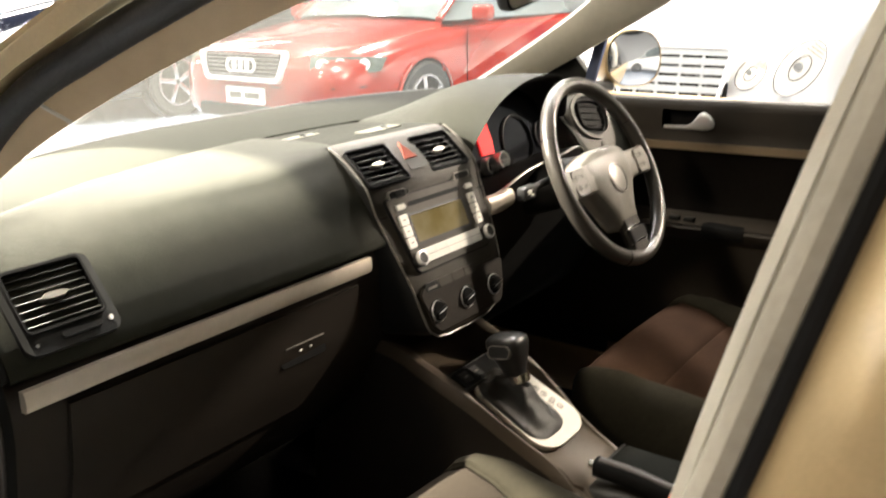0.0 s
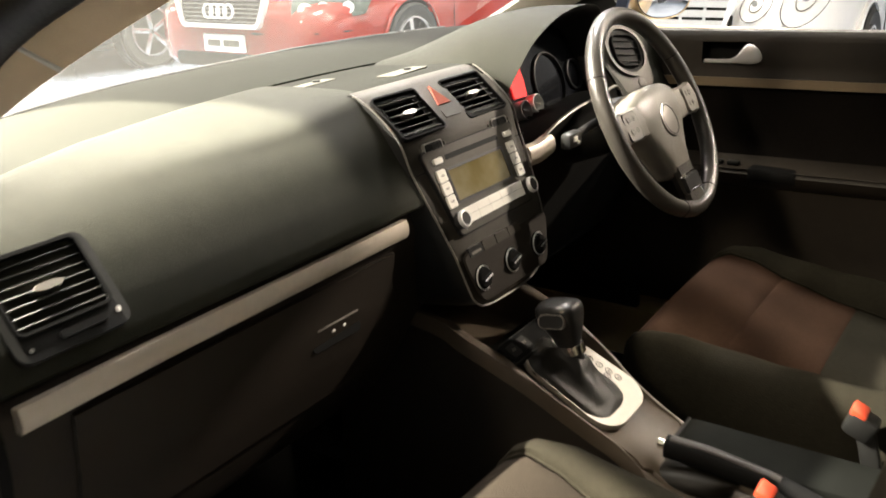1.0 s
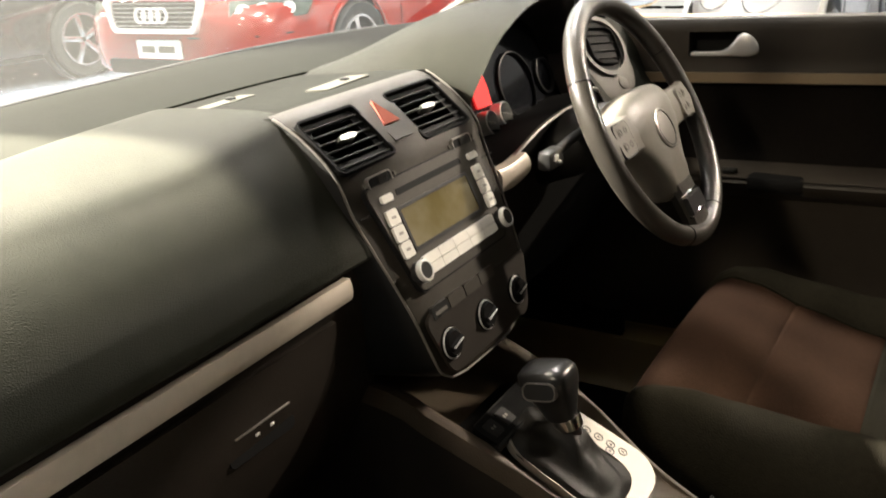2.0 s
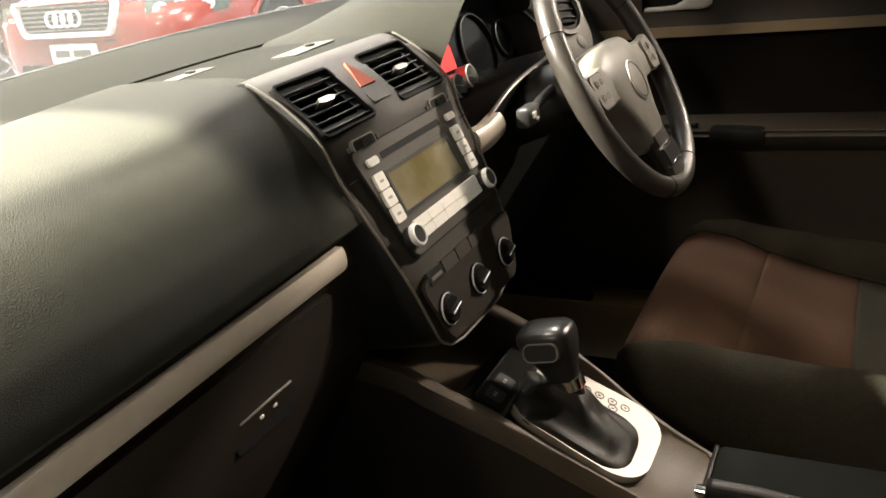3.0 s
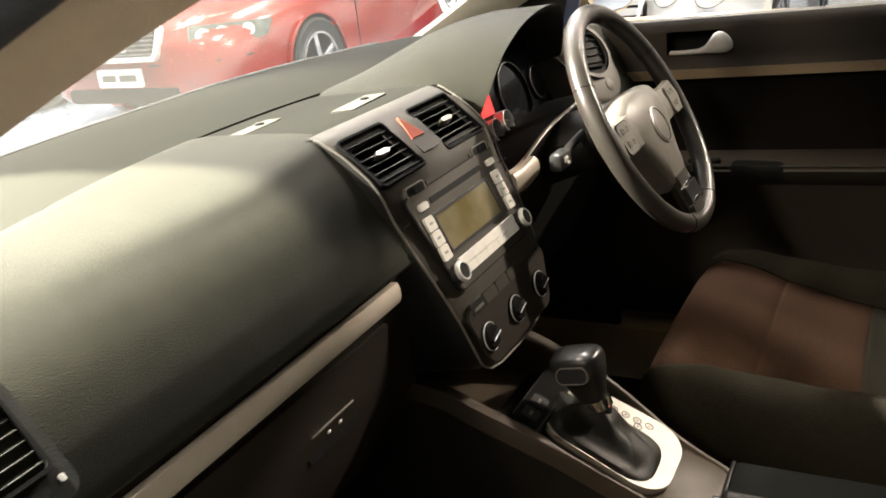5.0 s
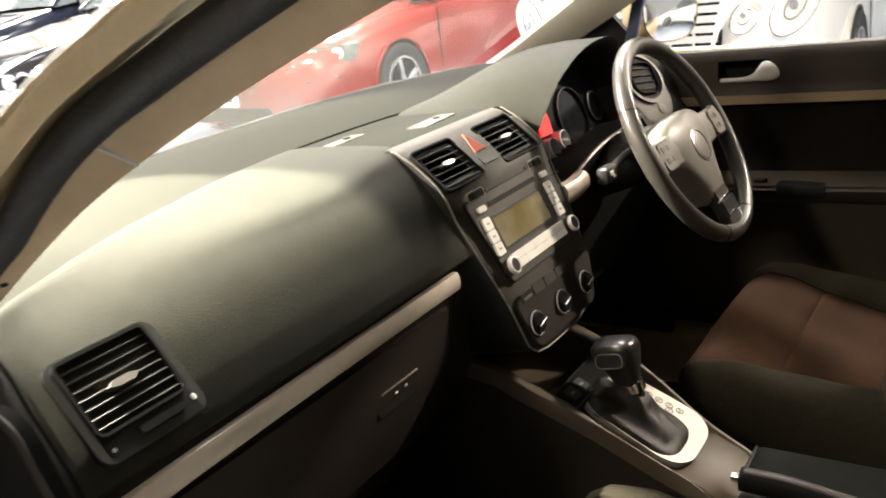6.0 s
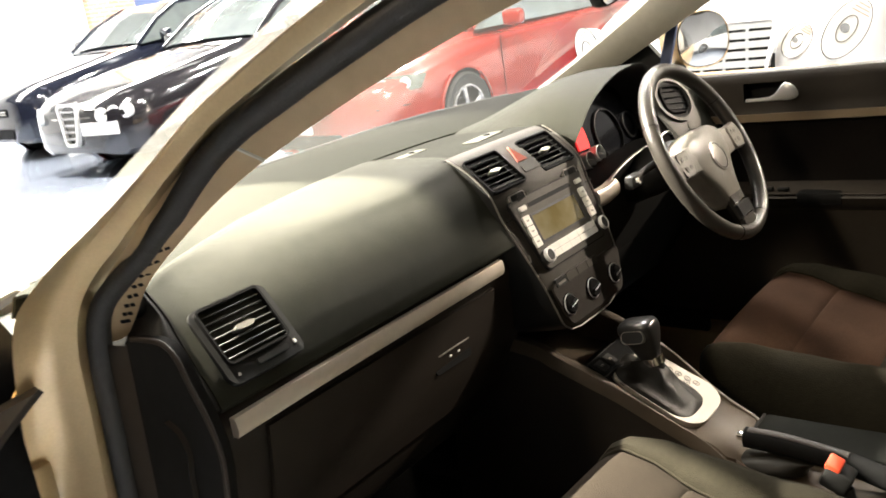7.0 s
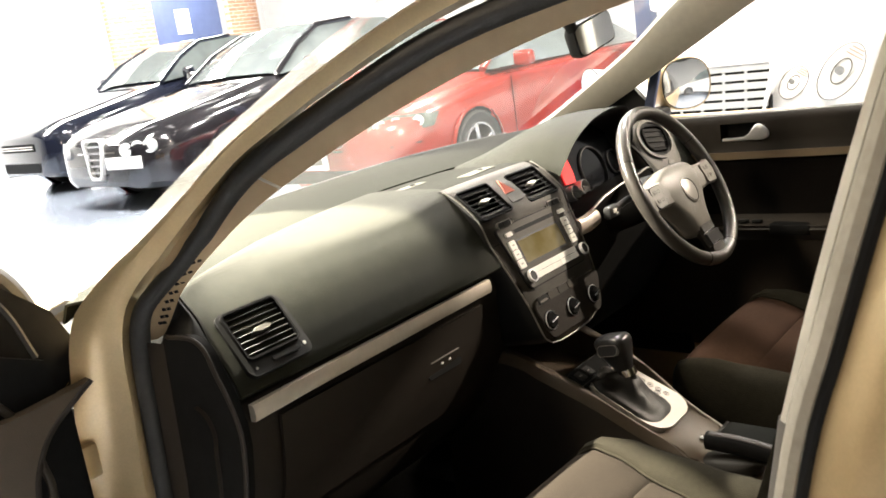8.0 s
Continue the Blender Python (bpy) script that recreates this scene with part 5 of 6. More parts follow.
BS = spline([(-0.752, -0.605, 0.35), (-0.750, -0.640, 0.70), (-0.742, -0.668, 0.90), (-0.737, -0.694, 1.00), (-0.730, -0.721, 1.10), (-0.718, -0.749, 1.20), (-0.690, -0.787, 1.32)], 4)
part("door_seal", sweep([p + Vector((-0.020, -0.026, 0)) for p in BS], oval(0.017, 0.042, 14), up=(1, 0, 0)), M_SEAL_GREY, shell, "grey flocked door seal")
part("seal_gap", sweep([p + Vector((-0.056, -0.036, 0)) for p in BS], oval(0.006, 0.006, 8), up=(1, 0, 0)), M_GRILLE, shell)
part("b_pillar", thick(loft([[p + Vector((-0.030, -0.044, 0)), p + Vector((-0.048, -0.036, 0)), p + Vector((-0.056, -0.038, 0)), p + Vector((-0.092, -0.066, 0)), p + Vector((-0.108, -0.080, 0)), p + Vector((-0.116, -0.13, 0)), p + Vector((-0.095, -0.24, 0))] for p in BS]), 0.003), M_GOLD, shell, "gold painted middle pillar")
part("b_pillar_trim", box((0.05, 0.16, 1.0), (0.74, -0.80, 0.86), 0.015), M_TRIM, shell)

# ---- driver door, shut ----
ddoor = thing("driver_door", (0.80, -0.35, 0.30), "closed driver door with dark card, cloth insert and tan-grey strip", "car door")
DP = [(0.855, 0.955), (0.835, 0.968), (0.808, 0.966), (0.797, 0.950), (0.796, 0.90), (0.797, 0.878), (0.795, 0.874)]
DM = [(0.795, 0.845), (0.806, 0.840), (0.812, 0.80), (0.812, 0.74), (0.800, 0.700), (0.772, 0.686), (0.752, 0.682), (0.745, 0.672), (0.752, 0.655), (0.785, 0.635), (0.795, 0.56), (0.785, 0.45), (0.800, 0.36), (0.83, 0.32)]


def door_rows(prof):
    return [[Vector((x + (0.02 * max(0, y - 0.15) / 0.3), y, z - 0.022 * (y - 0.02))) for x, z in prof] for y in (0.36, 0.2, 0.02, -0.15, -0.30, -0.45, -0.65, -0.85)]


upper = bmesh.new()
ys = (0.36, 0.2, 0.02, -0.034, -0.140, -0.30, -0.45, -0.65, -0.85)
zs = [(0.855, 0.947), (0.835, 0.959), (0.808, 0.957), (0.797, 0.945), (0.796, 0.936), (0.796, 0.892), (0.797, 0.867), (0.795, 0.863)]
gv = [[upper.verts.new((x + 0.02 * max(0, y - 0.15) / 0.3, y, z - 0.022 * (y - 0.02))) for x, z in zs] for y in ys]
for i in range(len(ys) - 1):
    for j in range(len(zs) - 1):
        if i == 3 and j == 4:
            continue
        upper.faces.new((gv[i][j], gv[i + 1][j], gv[i + 1][j + 1], gv[i][j + 1]))
part("door_top", upper, M_DOOR, ddoor)
part("door_card", loft(door_rows(DM[4:])), M_DOOR, ddoor)
part("cloth_insert", loft(door_rows(DM[:5])), M_DOOR_CLOTH, ddoor, "black cloth insert")
part("door_strip", sweep([(0.795 + 0.02 * max(0, y - 0.15) / 0.3, y, 0.8545 - 0.022 * (y - 0.02)) for y in (0.36, 0.2, 0.0, -0.2, -0.4, -0.6, -0.85)], [(0.006, -0.009), (-0.002, -0.009), (-0.006, -0.005), (-0.007, 0), (-0.006, 0.005), (-0.002, 0.009), (0.006, 0.009)]), M_STRIP, ddoor, "long tan-grey strip")
cup = bmesh.new()
cup_rows = [[Vector((x, y, z)) for y, z in ((-0.034, 0.937), (-0.140, 0.9395), (-0.140, 0.8955), (-0.034, 0.893))] for x in (0.796, 0.835)]
loft(cup_rows, ring=True, bm=cup)
cup.faces.new([cup.verts.new(p) for p in cup_rows[1]])
part("handle_cup", cup, M_GRILLE, ddoor, "dark recessed handle cup")
handle_rows = []
for y, x, low, hz, hx in ((-0.036, 0.802, 0.8935, 0.0020, 0.002), (-0.040, 0.799, 0.8930, 0.0042, 0.005), (-0.070, 0.794, 0.8940, 0.0044, 0.005), (-0.095, 0.790, 0.8955, 0.0048, 0.005), (-0.108, 0.788, 0.8965, 0.0075, 0.0055), (-0.117, 0.786, 0.8970, 0.0125, 0.006), (-0.125, 0.785, 0.8970, 0.0180, 0.0065),
                      (-0.133, 0.785, 0.8965, 0.0205, 0.007), (-0.142, 0.785, 0.8970, 0.0195, 0.007), (-0.150, 0.786, 0.8985, 0.0160, 0.007), (-0.156, 0.788, 0.9015, 0.0105, 0.006), (-0.159, 0.790, 0.9050, 0.0050, 0.003)):
    handle_rows.append([Vector((x + px, y, low + hz + py)) for px, py in oval(hx, hz, 20, 2.3)])
part("door_handle", loft(handle_rows, ring=True, caps=True), M_BRIGHT, ddoor, "chrome door pull with a flared end")
for y in (-0.09, -0.125):
    part("window_switch", box((0.018, 0.024, 0.008), (0.768, y, 0.692), 0.002), M_SLAT, ddoor)
part("armrest_edge", sweep([(0.748, y, 0.6815 - 0.022 * (y - 0.02)) for y in (-0.02, -0.15, -0.3, -0.45, -0.6)], oval(0.002, 0.002, 8)), M_DOOR, ddoor)
part("pull_recess", box((0.05, 0.10, 0.03), (0.768, -0.21, 0.676), 0.008), M_GRILLE, ddoor)
pane = part("window_pane", loft([[Vector((0.838, y, 0.955)), Vector((0.80, y - 0.05, 1.12)), Vector((0.70, y - 0.12, 1.33))] for y in (0.22, -0.1, -0.4, -0.8)]), M_GLASS, ddoor, "clear side window")
pane.visible_shadow = False

# door mirror
dmir = thing("door_mirror", (0.95, 0.12, 0.98), "pale gold door mirror with a bright reflection", "door mirror", "")
gm2 = frame_at((1.008, 0.140, 1.030), (0.86, -0.51, 0), (0, 0.05, 1))
housing = []
for h, k in ((0.0035, 0.94), (0.005, 0.975), (0.0, 1.0), (-0.03, 1.02), (-0.07, 0.93), (-0.10, 0.70), (-0.115, 0.3)):
    housing.append([gm2 @ Vector((px * k, pz * k, h)) for px, pz in oval(0.086, 0.074, 32, 2.5)])
part("mirror_housing", loft(housing, ring=True, caps=True), M_GOLD, dmir)
part("glass_gap", outline([(x * 0.94, y * 0.94) for x, y in oval(0.086, 0.074, 32, 2.5)], gm2, 0.003, 0.0048), M_BLACK, dmir)
part("mirror_glass", loft([[gm2 @ Vector((px * k, py * k, 0.0130 - 0.0085 * k * k)) for px, py in oval(0.086, 0.074, 32, 2.5)] for k in (0.92, 0.78, 0.62, 0.46, 0.30, 0.16, 0.02)], ring=True, caps=True), M_MIRROR, dmir, "convex mirror glass")
part("mirror_arm", box((0.13, 0.05, 0.030), (0.90, 0.19, 0.962), 0.012), M_BLACK, dmir)

# ---- passenger door, open ----
pdoor = thing("passenger_door", (-0.90, 0.24, 0.30), "open passenger door with black card and gold painted edge", "car door")
pm = frame_at((-0.892, 0.227, 0.016), (-1, 0.16, 0), (0, 0, 1))
card = [(0.0, 0.34), (1.02, 0.34), (1.04, 0.60), (1.02, 0.93), (0.5, 0.925), (0.16, 0.905), (0.07, 0.93), (0.012, 0.905), (0.0, 0.80)]
part("door_skin", outline(card, pm, 0.015, 0.10), M_GOLD, pdoor, "gold painted door edge")
part("door_card", outline([(0.004 + x * 0.99, y * 0.99 + 0.006) for x, y in card], pm, -0.015, 0.015), M_VENT, pdoor)
part("card_rim", sweep([pm @ Vector((x, y, -0.016)) for x, y in ((0.05, 0.62), (0.045, 0.74), (0.06, 0.83), (0.10, 0.89), (0.16, 0.925))], oval(0.006, 0.004, 10), up=(0, -1, 0)), M_DOOR, pdoor)
part("card_face", outline([(0.085, 0.40), (0.085, 0.60), (0.070, 0.726), (0.059, 0.771), (0.035, 0.812), (-0.003, 0.843), (-0.030, 0.862), (0.02, 0.854), (0.08, 0.846), (0.30, 0.836), (1.00, 0.83), (1.00, 0.40)], pm, -0.034, -0.012), M_CONSOLE, pdoor, "brown-grey moulded door card")
part("card_edge", sweep(spline([pm @ Vector((x, y, -0.034)) for x, y in ((0.085, 0.45), (0.085, 0.60), (0.070, 0.726), (0.059, 0.771), (0.035, 0.812), (-0.003, 0.843), (-0.030, 0.862))], 4), oval(0.004, 0.003, 8), up=(0, -1, 0)), M_LOWER, pdoor)
frame_pts = [pm @ Vector((x, y, 0.03)) for x, y in ((0.0, 0.92), (0.022, 0.99), (0.055, 1.035), (0.12, 1.085), (0.28, 1.19), (0.48, 1.29), (0.70, 1.36), (0.95, 1.37), (1.02, 1.20), (1.03, 0.93))]
part("window_frame", sweep(spline(frame_pts, 4), oval(0.016, 0.022, 10), up=(0, -1, 0)), M_RUBBER, pdoor, "black window frame")
part("frame_edge", sweep(spline([p + Vector((-0.026, -0.024, -0.014)) for p in frame_pts[:8]], 4), oval(0.006, 0.009, 8), up=(0, -1, 0)), M_RUBBER, pdoor)
part("sail_panel", outline([(-0.006, 0.62), (-0.006, 0.855), (-0.030, 0.885), (-0.030, 0.915), (-0.010, 0.960), (0.045, 1.01), (0.13, 1.06), (0.26, 1.15), (0.27, 0.62)], pm, -0.004, 0.012), M_VENT, pdoor)
part("hinge", box((0.030, 0.030, 0.050), (-0.878, 0.238, 0.755), 0.005), M_GOLD, pdoor)
part("hinge", box((0.05, 0.05, 0.06), (-0.872, 0.245, 0.48), 0.008), M_GOLD, pdoor)
part("check_strap", box((0.06, 0.016, 0.03), (-0.855, 0.212, 0.60), 0.004), M_BEAD, pdoor)

# ---- hall ----
ground = part("floor", box((44, 44, 0.10), (4, 4, -0.05), 0), M_FLOOR, None, "", False)
tagged(ground, "pale glossy blue-grey hall floor", "floor", kind="structure")
# West wall and ceiling are out of view, kept dark to cut bounced light.
for nm, size, at in (("wall_north", (44, 0.3, 5.2), (4, 17.0, 2.5)), ("wall_east", (0.3, 44, 5.2), (14.5, 4, 2.5)), ("wall_south", (44, 0.3, 5.2), (4, -12.0, 2.5)), ("wall_west", (0.3, 44, 5.2), (-12.0, 4, 2.5))):
    tagged(part(nm, box(size, at, 0), M_DARKWALL if nm == "wall_west" else M_WALL, None, "", False), "unseen dark grey hall wall" if nm == "wall_west" else "white painted hall wall", "wall", kind="structure")
tagged(part("ceiling", box((44, 44, 0.2), (4, 4, 5.0), 0), M_DARKWALL, None, "", False), "unseen dark hall ceiling", "ceiling", kind="structure")


def pillar_of(name, size, at, mat, label, cat):
    t = thing(name, (at[0], at[1], 0), label, cat)
    part("shaft", box(size, (at[0], at[1], size[2] / 2), 0.02), mat, t)
    return t


pillar_of("brick_pier", (1.0, 0.15, 4.9), (8.85, 14.45), M_BRICK, "orange brick pier against the white wall", "pier")
pillar_of("brick_pier", (0.8, 0.15, 4.9), (11.65, 14.5), M_BRICK, "orange brick pier against the white wall", "pier")
blue_door = thing("blue_door", (10.2, 14.5, 0), "blue door with a white notice", "door")
part("leaf", box((1.65, 0.08, 3.2), (10.2, 14.5, 1.6), 0.01), M_BLUE, blue_door)
part("notice", box((0.34, 0.01, 0.48), (10.07, 14.445, 2.28), 0.002), M_NUMBER, blue_door, "white paper notice")
pillar_of("blue_post", (0.17, 0.17, 4.9), (7.0, 3.05), M_BLUE, "dark blue painted steel post", "post")

# ceiling lights, out of view, added in a grid for reflections
light = thing("ceiling_light", (2.0, 3.0, 4.80), "long white ceiling light out of view, added for reflections", "ceiling light", "ceiling lights")
part("frame", box((0.22, 1.5, 0.06), (2.0, 3.0, 4.84), 0.01), M_NUMBER, light)
part("tube", box((0.14, 1.4, 0.03), (2.0, 3.0, 4.80), 0.01), M_LIGHT, light)
for ix in range(5):
    for iy in range(5):
        if (ix, iy) != (2, 1):
            copy_thing(light, pose(-3.0 + 2.5 * ix, -0.5 + 3.5 * iy, 4.80))


# ---- parked cars ----
def parked_car(label, at, paint, wheel_r=0.315, k=1.0, roof_paint=None, lift=0.0, tall=0.0, cab=0.0, rise=0.0):
    """A car whose nose points to -x; at is the middle of its nose on the floor. Returns its Empty."""
    car = thing("parked_car", (at[0] + 2.2, at[1], 0), label, "car", "parked cars")
    o = Vector((at[0], at[1], 0))
    st = [(0.0, 0.50, 0.26, 0.42, 0.60, 0.635), (0.03, 0.62, 0.24, 0.43, 0.62, 0.665), (0.12, 0.74, 0.22, 0.46, 0.64, 0.715), (0.30, 0.82, 0.20, 0.48, 0.69, 0.775), (0.60, 0.865, 0.20, 0.52, 0.745, 0.830), (0.95, 0.880, 0.20, 0.55, 0.795, 0.885),
          (1.30, 0.885, 0.20, 0.57, 0.840, 0.935), (1.70, 0.885, 0.20, 0.58, 0.870, 0.955), (2.60, 0.885, 0.20, 0.60, 0.900, 0.965), (3.50, 0.880, 0.20, 0.60, 0.920, 0.985), (4.00, 0.85, 0.24, 0.60, 0.900, 0.98), (4.35, 0.78, 0.30, 0.56, 0.82, 0.90), (4.42, 0.70, 0.34, 0.54, 0.70, 0.78)]
    rows = []

    def back(s):
        return s + cab * min(1.0, max(0.0, (s - 0.3) / 1.0))

    def up(s):
        return tall + rise * min(1.0, max(0.0, s / 1.6))

    sm = list(zip(spline([(a, b, c) for a, b, c, d, e, f in st], 4), spline([(d, e, f) for a, b, c, d, e, f in st], 4)))
    for p, q in sm:
        s, w, zs, zm, zb, zt = back(p.x) * k, p.y * k, p.z, q.x + up(p.x) * 0.5, q.y + up(p.x), q.z + up(p.x)
        half = [(0.80 * w, zs), (0.97 * w, zs + 0.06), (w, zm), (0.985 * w, zb - 0.05), (0.95 * w, zb), (0.84 * w, zt - 0.012), (0.55 * w, zt + 0.006), (0.0, zt + 0.015)]
        rows.append([o + Vector((s, y, z)) for y, z in half] + [o + Vector((s, -y, z)) for y, z in half[-2::-1]])
    part("body", loft(rows, caps=True), paint, car)
    gh = []
    for s, w, z in ((1.28, 0.74, 0.94), (1.65, 0.68, 1.19), (2.05, 0.60, 1.385), (2.6, 0.58, 1.42), (3.2, 0.57, 1.39), (3.75, 0.62, 1.15), (4.0, 0.68, 0.985)):
        s, z = back(s), z + up(s) - tall
        gh.append([o + Vector((s * k, -w * k, z + tall)), o + Vector((s * k, -w * 0.8 * k, z + 0.02 + tall)), o + Vector((s * k, 0, z + 0.035 + tall)), o + Vector((s * k, w * 0.8 * k, z + 0.02 + tall)), o + Vector((s * k, w * k, z + tall))])
    part("roof", loft(gh[2:5]), roof_paint or paint, car)
    part("windscreen", loft(gh[:3]), M_CAR_GLASS, car)
    part("rear_window", loft(gh[4:]), M_CAR_GLASS, car)
    for sy in (-1, 1):
        sidepts = [r[0 if sy < 0 else -1] for r in gh]
        base = [o + Vector((back(s) * k, sy * 0.82 * k, 0.935 + up(s))) for s in (1.28, 1.65, 2.05, 2.6, 3.2, 3.75, 4.0)]
        part("side_window", loft([sidepts, base]), M_CAR_GLASS, car)
        part("pillar", sweep(sidepts[:4], oval(0.035, 0.03, 8)), paint, car)
        part("door_seam", sweep([o + Vector((1.45 * k, sy * 0.884 * k, z)) for z in (0.30, 0.6, 0.86)], oval(0.004, 0.004, 5), up=(1, 0, 0)), M_GRILLE, car)
        mp = o + Vector((back(1.55) * k, sy * 0.96 * k, 0.99 + up(1.55)))
        part("door_mirror", box((0.10, 0.20, 0.13), mp, 0.04, segments=3), paint, car)
    for s in (0.93, 3.55):
        for sy in (-1, 1):
            c = o + Vector((s * k, sy * 0.80 * k, wheel_r))
            wm = frame_at(c, (1, 0, 0), (0, 0, 1)) if sy < 0 else frame_at(c, (-1, 0, 0), (0, 0, 1))
            part("wheel_arch", revolve([(wheel_r + 0.045, 0.0), (wheel_r + 0.050, 0.088 * k), (wheel_r + 0.030, 0.094 * k), (wheel_r + 0.02, 0.0)], wm, 36), paint, car)
            part("arch_well", revolve([(0.01, 0.060 * k), (wheel_r + 0.040, 0.0605 * k + 0.024)], wm, 32), M_GRILLE, car)
            wh = part("wheel", revolve([(wheel_r - 0.10, 0.09), (wheel_r - 0.02, 0.115), (wheel_r, 0.10), (wheel_r, -0.09), (wheel_r - 0.10, -0.09)], wm, 36), M_TYRE, car)
            part("rim", revolve([(wheel_r - 0.095, 0.085), (wheel_r - 0.100, 0.112), (wheel_r - 0.115, 0.112), (wheel_r - 0.125, 0.05), (0.0, 0.05)], wm, 36), M_RIM, wh)
            for q in range(5):
                b = box((0.050, wheel_r - 0.125, 0.02), (0, (wheel_r - 0.125) / 2 + 0.02, 0.095), 0.006)
                bmesh.ops.transform(b, matrix=wm @ pose(0, 0, 0, 0, 0, 72 * q + 10), verts=b.verts[:])
                part("rim_spoke", b, M_RIM, wh)
    return car


def nose_frame(at, s, y, z, yaw=0.0, lean=0.0):
    """A frame on a car's nose that looks to -x, turned by yaw degrees towards its left side (-y)."""
    a = -radians(yaw)
    return frame_at((at[0] + s, at[1] + y, z), (-math.sin(a), -math.cos(a), 0), (lean, 0, 1))


def head_lamp(car, m, pts, lenses, name="headlamp"):
    lamp = part(name, outline(pts, m, -0.08, 0.004), M_LAMP_DARK, car, "clear glass headlamp")
    for x, y, r in lenses:
        part("lamp_bowl", revolve([(r, 0.004), (r, 0.012), (r * 0.85, 0.012), (r * 0.5, 0.006), (0, 0.009)], m @ pose(x, y, 0), 20), M_BOWL, lamp)
    return lamp


# red car
RED = (3.50, 4.42)
red = parked_car("glossy red two-door convertible parked beyond the windscreen", RED, M_RED_PAINT, 0.32, 1.10)
gr = nose_frame(RED, -0.016, 0, 0.650, 0, 0.12)
part("grille_frame", rim_of([(x * (1 + 0.08 * y / 0.1), y) for x, y in rounded(0.89, 0.240, 0.05)], [(x * (1 + 0.08 * y / 0.1), y + 0.008) for x, y in rounded(0.82, 0.188, 0.03)], gr, -0.03, 0.012), M_BRIGHT, red, "chrome grille frame")
part("grille_back", outline(rounded(0.83, 0.19, 0.02), gr, -0.03, -0.012), M_GRILLE, red)
for k in range(6):
    part("grille_bar", outline(rounded(0.80, 0.010, 0.003), gr @ pose(0, -0.070 + 0.030 * k, 0), -0.012, 0.004), M_RIM, red)
for k in range(4):
    part("badge_ring", revolve([(0.056, 0.0), (0.056, 0.012), (0.040, 0.012), (0.040, 0.0)], gr @ pose(-0.105 + 0.070 * k, 0.0, 0.006), 24, hollow=True), M_BRIGHT, red)
part("number_plate", outline(rounded(0.42, 0.125, 0.008), nose_frame(RED, -0.02, -0.02, 0.425, 0), -0.01, 0.006), M_NUMBER, red, "white number plate")
for x, w in ((-0.10, 0.13), (0.08, 0.16)):
    part("plate_bar", outline(rounded(w, 0.045, 0.004), nose_frame(RED, -0.02, -0.02, 0.425, 0) @ pose(x, 0, 0), 0.006, 0.008), M_SENSOR, red)
for sy, yaw in ((-1, 54), (1, -54)):
    hm = nose_frame(RED, 0.280, sy * 0.815, 0.655, yaw, 0.16)
    flip = 1 if sy < 0 else -1
    head_lamp(red, hm, [(flip * x, y) for x, y in ((-0.30, -0.075), (-0.05, -0.072), (0.24, -0.050), (0.30, 0.055), (0.0, 0.068), (-0.27, 0.078))][::flip], [(flip * -0.19, 0.0, 0.052), (flip * -0.06, 0.002, 0.050), (flip * 0.12, 0.006, 0.042)])
part("lower_intake", outline(rounded(1.05, 0.10, 0.03), nose_frame(RED, 0.0, 0, 0.30, 0), -0.02, 0.012), M_GRILLE, red)
part("bumper_line", sweep([Vector((RED[0] + s, RED[1] + y, 0.50)) for s, y in ((0.75, -0.955), (0.33, -0.90), (0.12, -0.80), (0.025, -0.60), (-0.006, -0.3))], oval(0.006, 0.006, 6)), M_GRILLE, red)

# black car
BLK = (3.45, 7.45)
blk = parked_car("glossy black saloon with a shield grille parked beside the red car", BLK, M_BLACK_PAINT, 0.33, 1.10, None, 0, 0.02, 0.42, 0.20)
bg = nose_frame(BLK, -0.015, 0, 0.54, 0, 0.08)
part("shield_grille", rim_of([(x * (1 + 0.30 * y / 0.2), y) for x, y in rounded(0.30, 0.42, 0.06)], [(x * (1 + 0.30 * y / 0.2), y) for x, y in rounded(0.24, 0.36, 0.05)], bg, -0.03, 0.02), M_BRIGHT, blk, "chrome shield grille")
for k in range(5):
    part("grille_bar", outline(rounded(0.23 + 0.02 * k, 0.022, 0.006), bg @ pose(0, -0.13 + 0.065 * k, 0), -0.02, 0.014), M_RIM, blk)
part("number_plate", outline(rounded(0.52, 0.12, 0.008), nose_frame(BLK, 0.0, -0.47, 0.495, 6), -0.01, 0.012), M_NUMBER, blk, "white number plate")
for sy, yaw in ((-1, 26), (1, -26)):
    hm = nose_frame(BLK, 0.07, sy * 0.66, 0.615, yaw, 0.2)
    for i in range(3):
        part("headlamp", revolve([(0.070, -0.03), (0.070, 0.020), (0.060, 0.026), (0.03, 0.018), (0.0, 0.024)], hm @ pose(-sy * (-0.13 + 0.13 * i), 0.01 * i, 0), 24), M_PALE_LAMP, blk, "round headlamp")
    part("lamp_strip", outline(rounded(0.36, 0.016, 0.005), nose_frame(BLK, 0.02, sy * 0.38, 0.60, -sy * 10, 0.2), -0.02, 0.014), M_CHROME, blk)
    part("side_intake", outline(rounded(0.44, 0.14, 0.03), nose_frame(BLK, 0.06, sy * 0.45, 0.32, sy * -8), -0.03, 0.012), M_GRILLE, blk)
    part("fog_lamp", revolve([(0.055, 0.0), (0.055, 0.016), (0.045, 0.012), (0, 0.014)], nose_frame(BLK, 0.10, sy * 0.68, 0.36, sy * -24), 20), M_LAMP, blk)

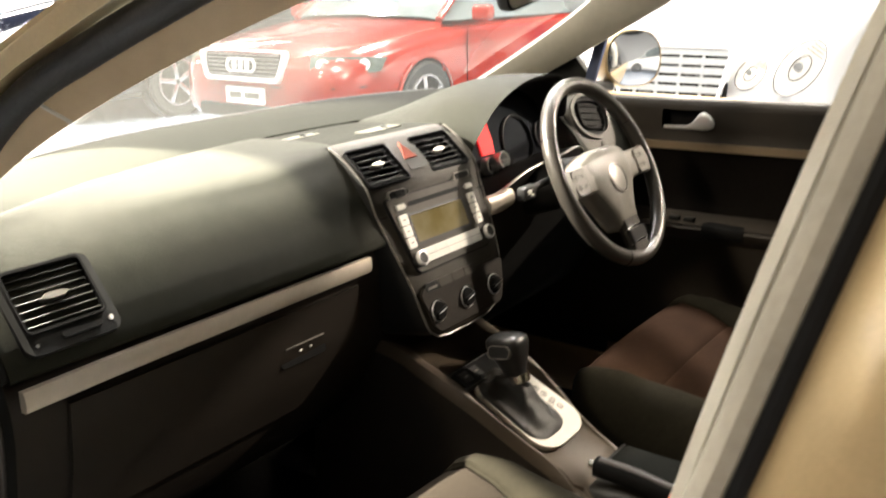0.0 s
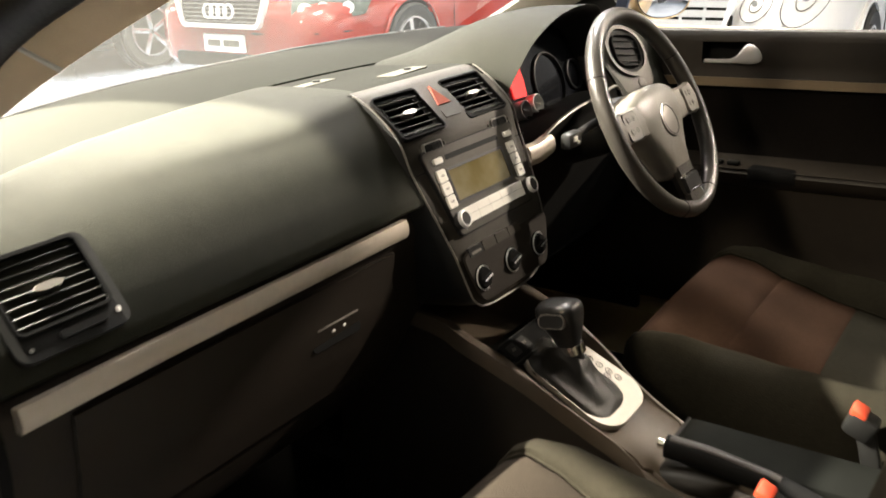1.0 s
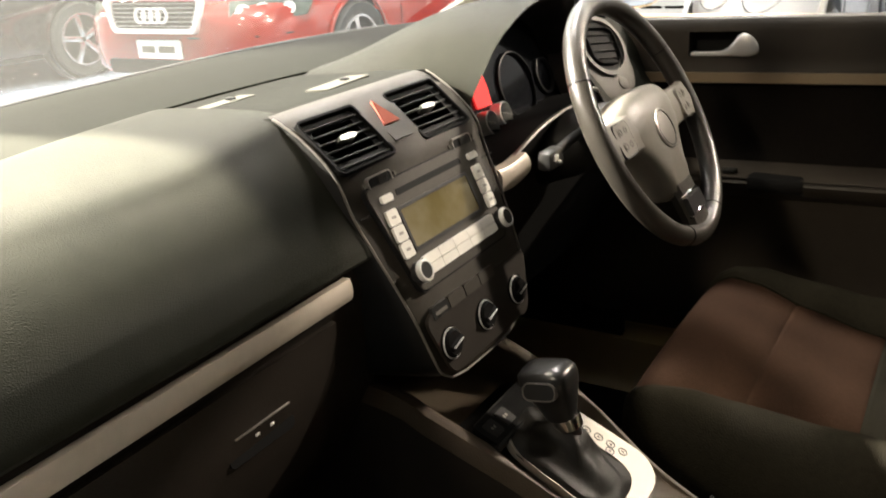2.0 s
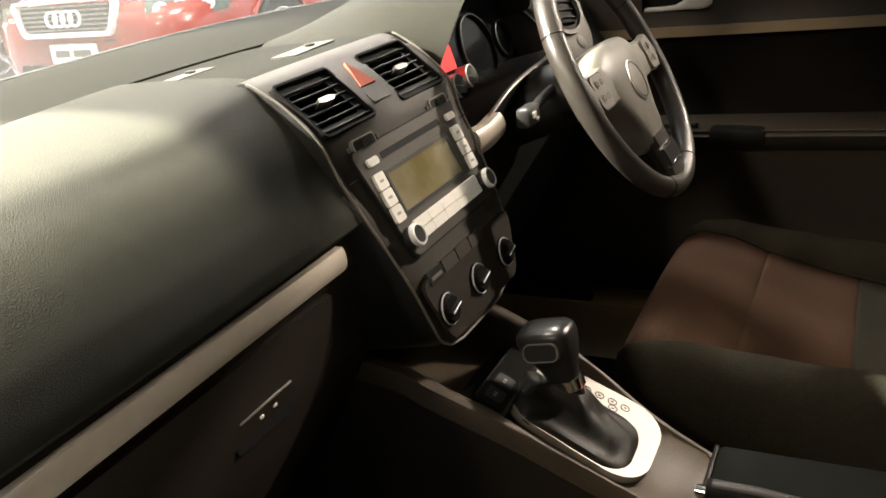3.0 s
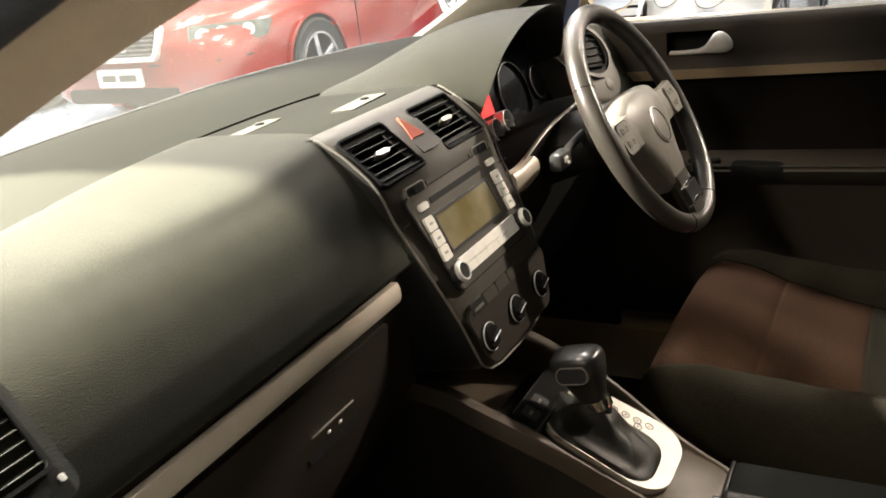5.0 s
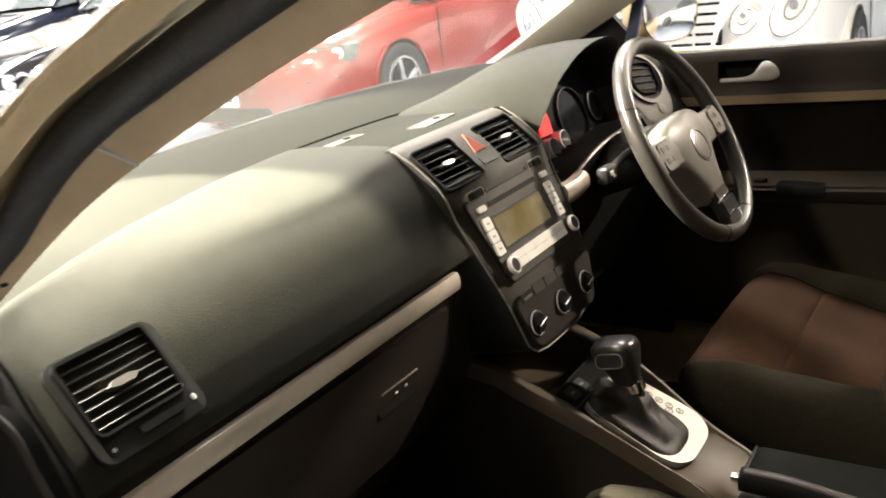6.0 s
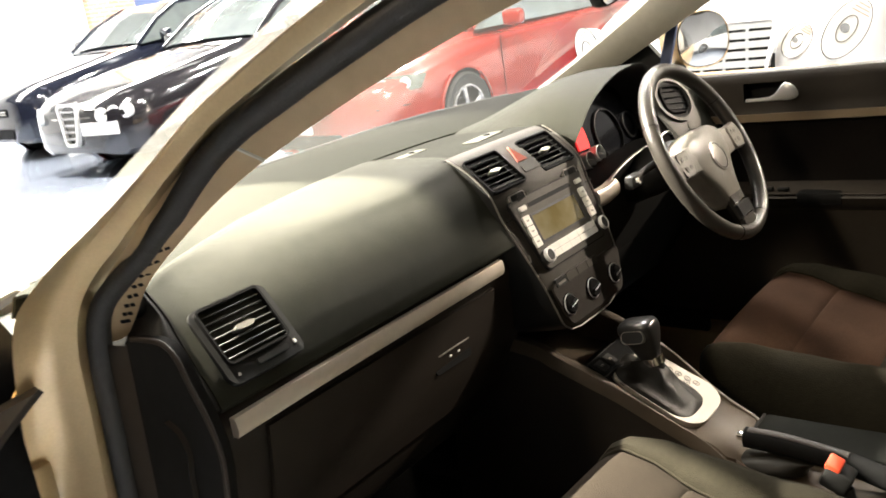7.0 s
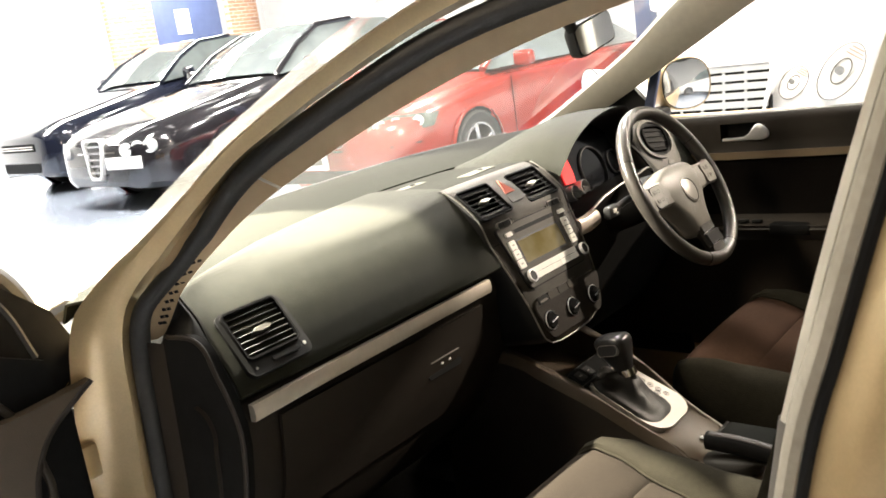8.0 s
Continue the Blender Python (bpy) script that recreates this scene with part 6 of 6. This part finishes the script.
# dark blue car
NAV = (4.2, 10.5)
nav = parked_car("dark navy hatchback parked beyond the black car", NAV, M_NAVY_PAINT, 0.33, 1.08, None, 0, 0.10, 0.36, 0.20)
for sy, yaw in ((-1, 30), (1, -30)):
    hm = nose_frame(NAV, 0.17, sy * 0.64, 0.66, yaw, 0.25)
    head_lamp(nav, hm, rounded(0.42, 0.15, 0.05), [(-0.08, 0, 0.055), (0.08, 0, 0.055)])
    part("fog_lamp", revolve([(0.06, 0.0), (0.06, 0.018), (0.05, 0.014), (0, 0.016)], nose_frame(NAV, 0.10, sy * 0.62, 0.36, sy * -20), 20), M_LAMP, nav)
part("grille", outline(rounded(0.80, 0.10, 0.02), nose_frame(NAV, -0.005, 0, 0.62), -0.02, 0.012), M_GRILLE, nav)
for k in range(2):
    part("grille_bar", outline(rounded(0.78, 0.012, 0.004), nose_frame(NAV, -0.005, 0, 0.605 + 0.03 * k), 0.0, 0.016), M_CHROME, nav)
part("lower_intake", outline(rounded(0.9, 0.12, 0.03), nose_frame(NAV, 0.0, 0, 0.36), -0.02, 0.012), M_GRILLE, nav)

# white car
WHT = (3.78, 1.22)
wht = parked_car("white saloon with oval headlamps parked beyond the driver door", WHT, M_WHITE_PAINT, 0.32, 1.05, None, 0, 0.13, 0.15, 0.16)
wg = nose_frame(WHT, -0.055, -0.09, 0.715, 0, 0.16)
part("grille_frame", rim_of([(x * (1 + 0.10 * y / 0.1), y) for x, y in rounded(0.68, 0.35, 0.03)], [(x * (1 + 0.06 * y / 0.1), y) for x, y in rounded(0.62, 0.30, 0.02)], wg, -0.05, 0.006), M_WHITE_PAINT, wht)
part("grille_back", outline(rounded(0.66, 0.31, 0.02), wg, -0.05, -0.012), M_GRILLE, wht)
for k in range(6):
    part("grille_bar", outline(rounded(0.62 + 0.015 * k, 0.037, 0.006), wg @ pose(0, -0.130 + 0.052 * k, 0), -0.012, 0.0), M_GRILLE_BAR, wht)
for k in range(4):
    part("grille_rib", outline(rounded(0.014, 0.29, 0.003), wg @ pose(-0.20 + 0.13 * k, 0, 0), -0.011, -0.001), M_GRILLE_BAR, wht)
for sy in (-1, 1):
    for y, z, rx, rz, s, yaw in ((0.53, 0.730, 0.066, 0.100, 0.02, 10), (0.765, 0.765, 0.098, 0.172, 0.09, 20)):
        hm = nose_frame(WHT, s, sy * y, z, -sy * yaw, 0.20) @ pose(0, 0, 0, 0, 0, sy * 36)
        lamp = part("headlamp", outline(oval(rx, rz, 36), hm, -0.10, 0.010), M_PALE_LAMP, wht, "oval clear headlamp")
        part("lamp_rim", rim_of(oval(rx + 0.002, rz + 0.002, 36), oval(rx - 0.002, rz - 0.002, 36), hm, 0.004, 0.0115), M_GRILLE, lamp)
        for q in (0.46,):
            part("lamp_bowl", rim_of(oval(rx * q, rz * q, 28), oval(rx * q - 0.006, rz * q - 0.006, 28), hm, 0.010, 0.014), M_SENSOR, lamp)
        part("bulb", revolve([(rx * 0.26, 0.010), (rx * 0.22, 0.018), (0, 0.020)], hm @ pose(-0.01, 0.0, 0), 16), M_LAMP, lamp)
        for q in range(3):
            part("lens_line", outline(rounded(rx * (1.0 - 0.15 * q), 0.006, 0.002), hm @ pose(0.01, rz * (0.60 + 0.12 * q), 0), 0.010, 0.012), M_BRONZE, lamp)

# white car behind, seen in the door mirror
parked_car("white hatchback parked behind, seen in the door mirror", (0.6, -6.0), M_WHITE_PAINT, 0.31, 1.0, None, 0, 0.05)
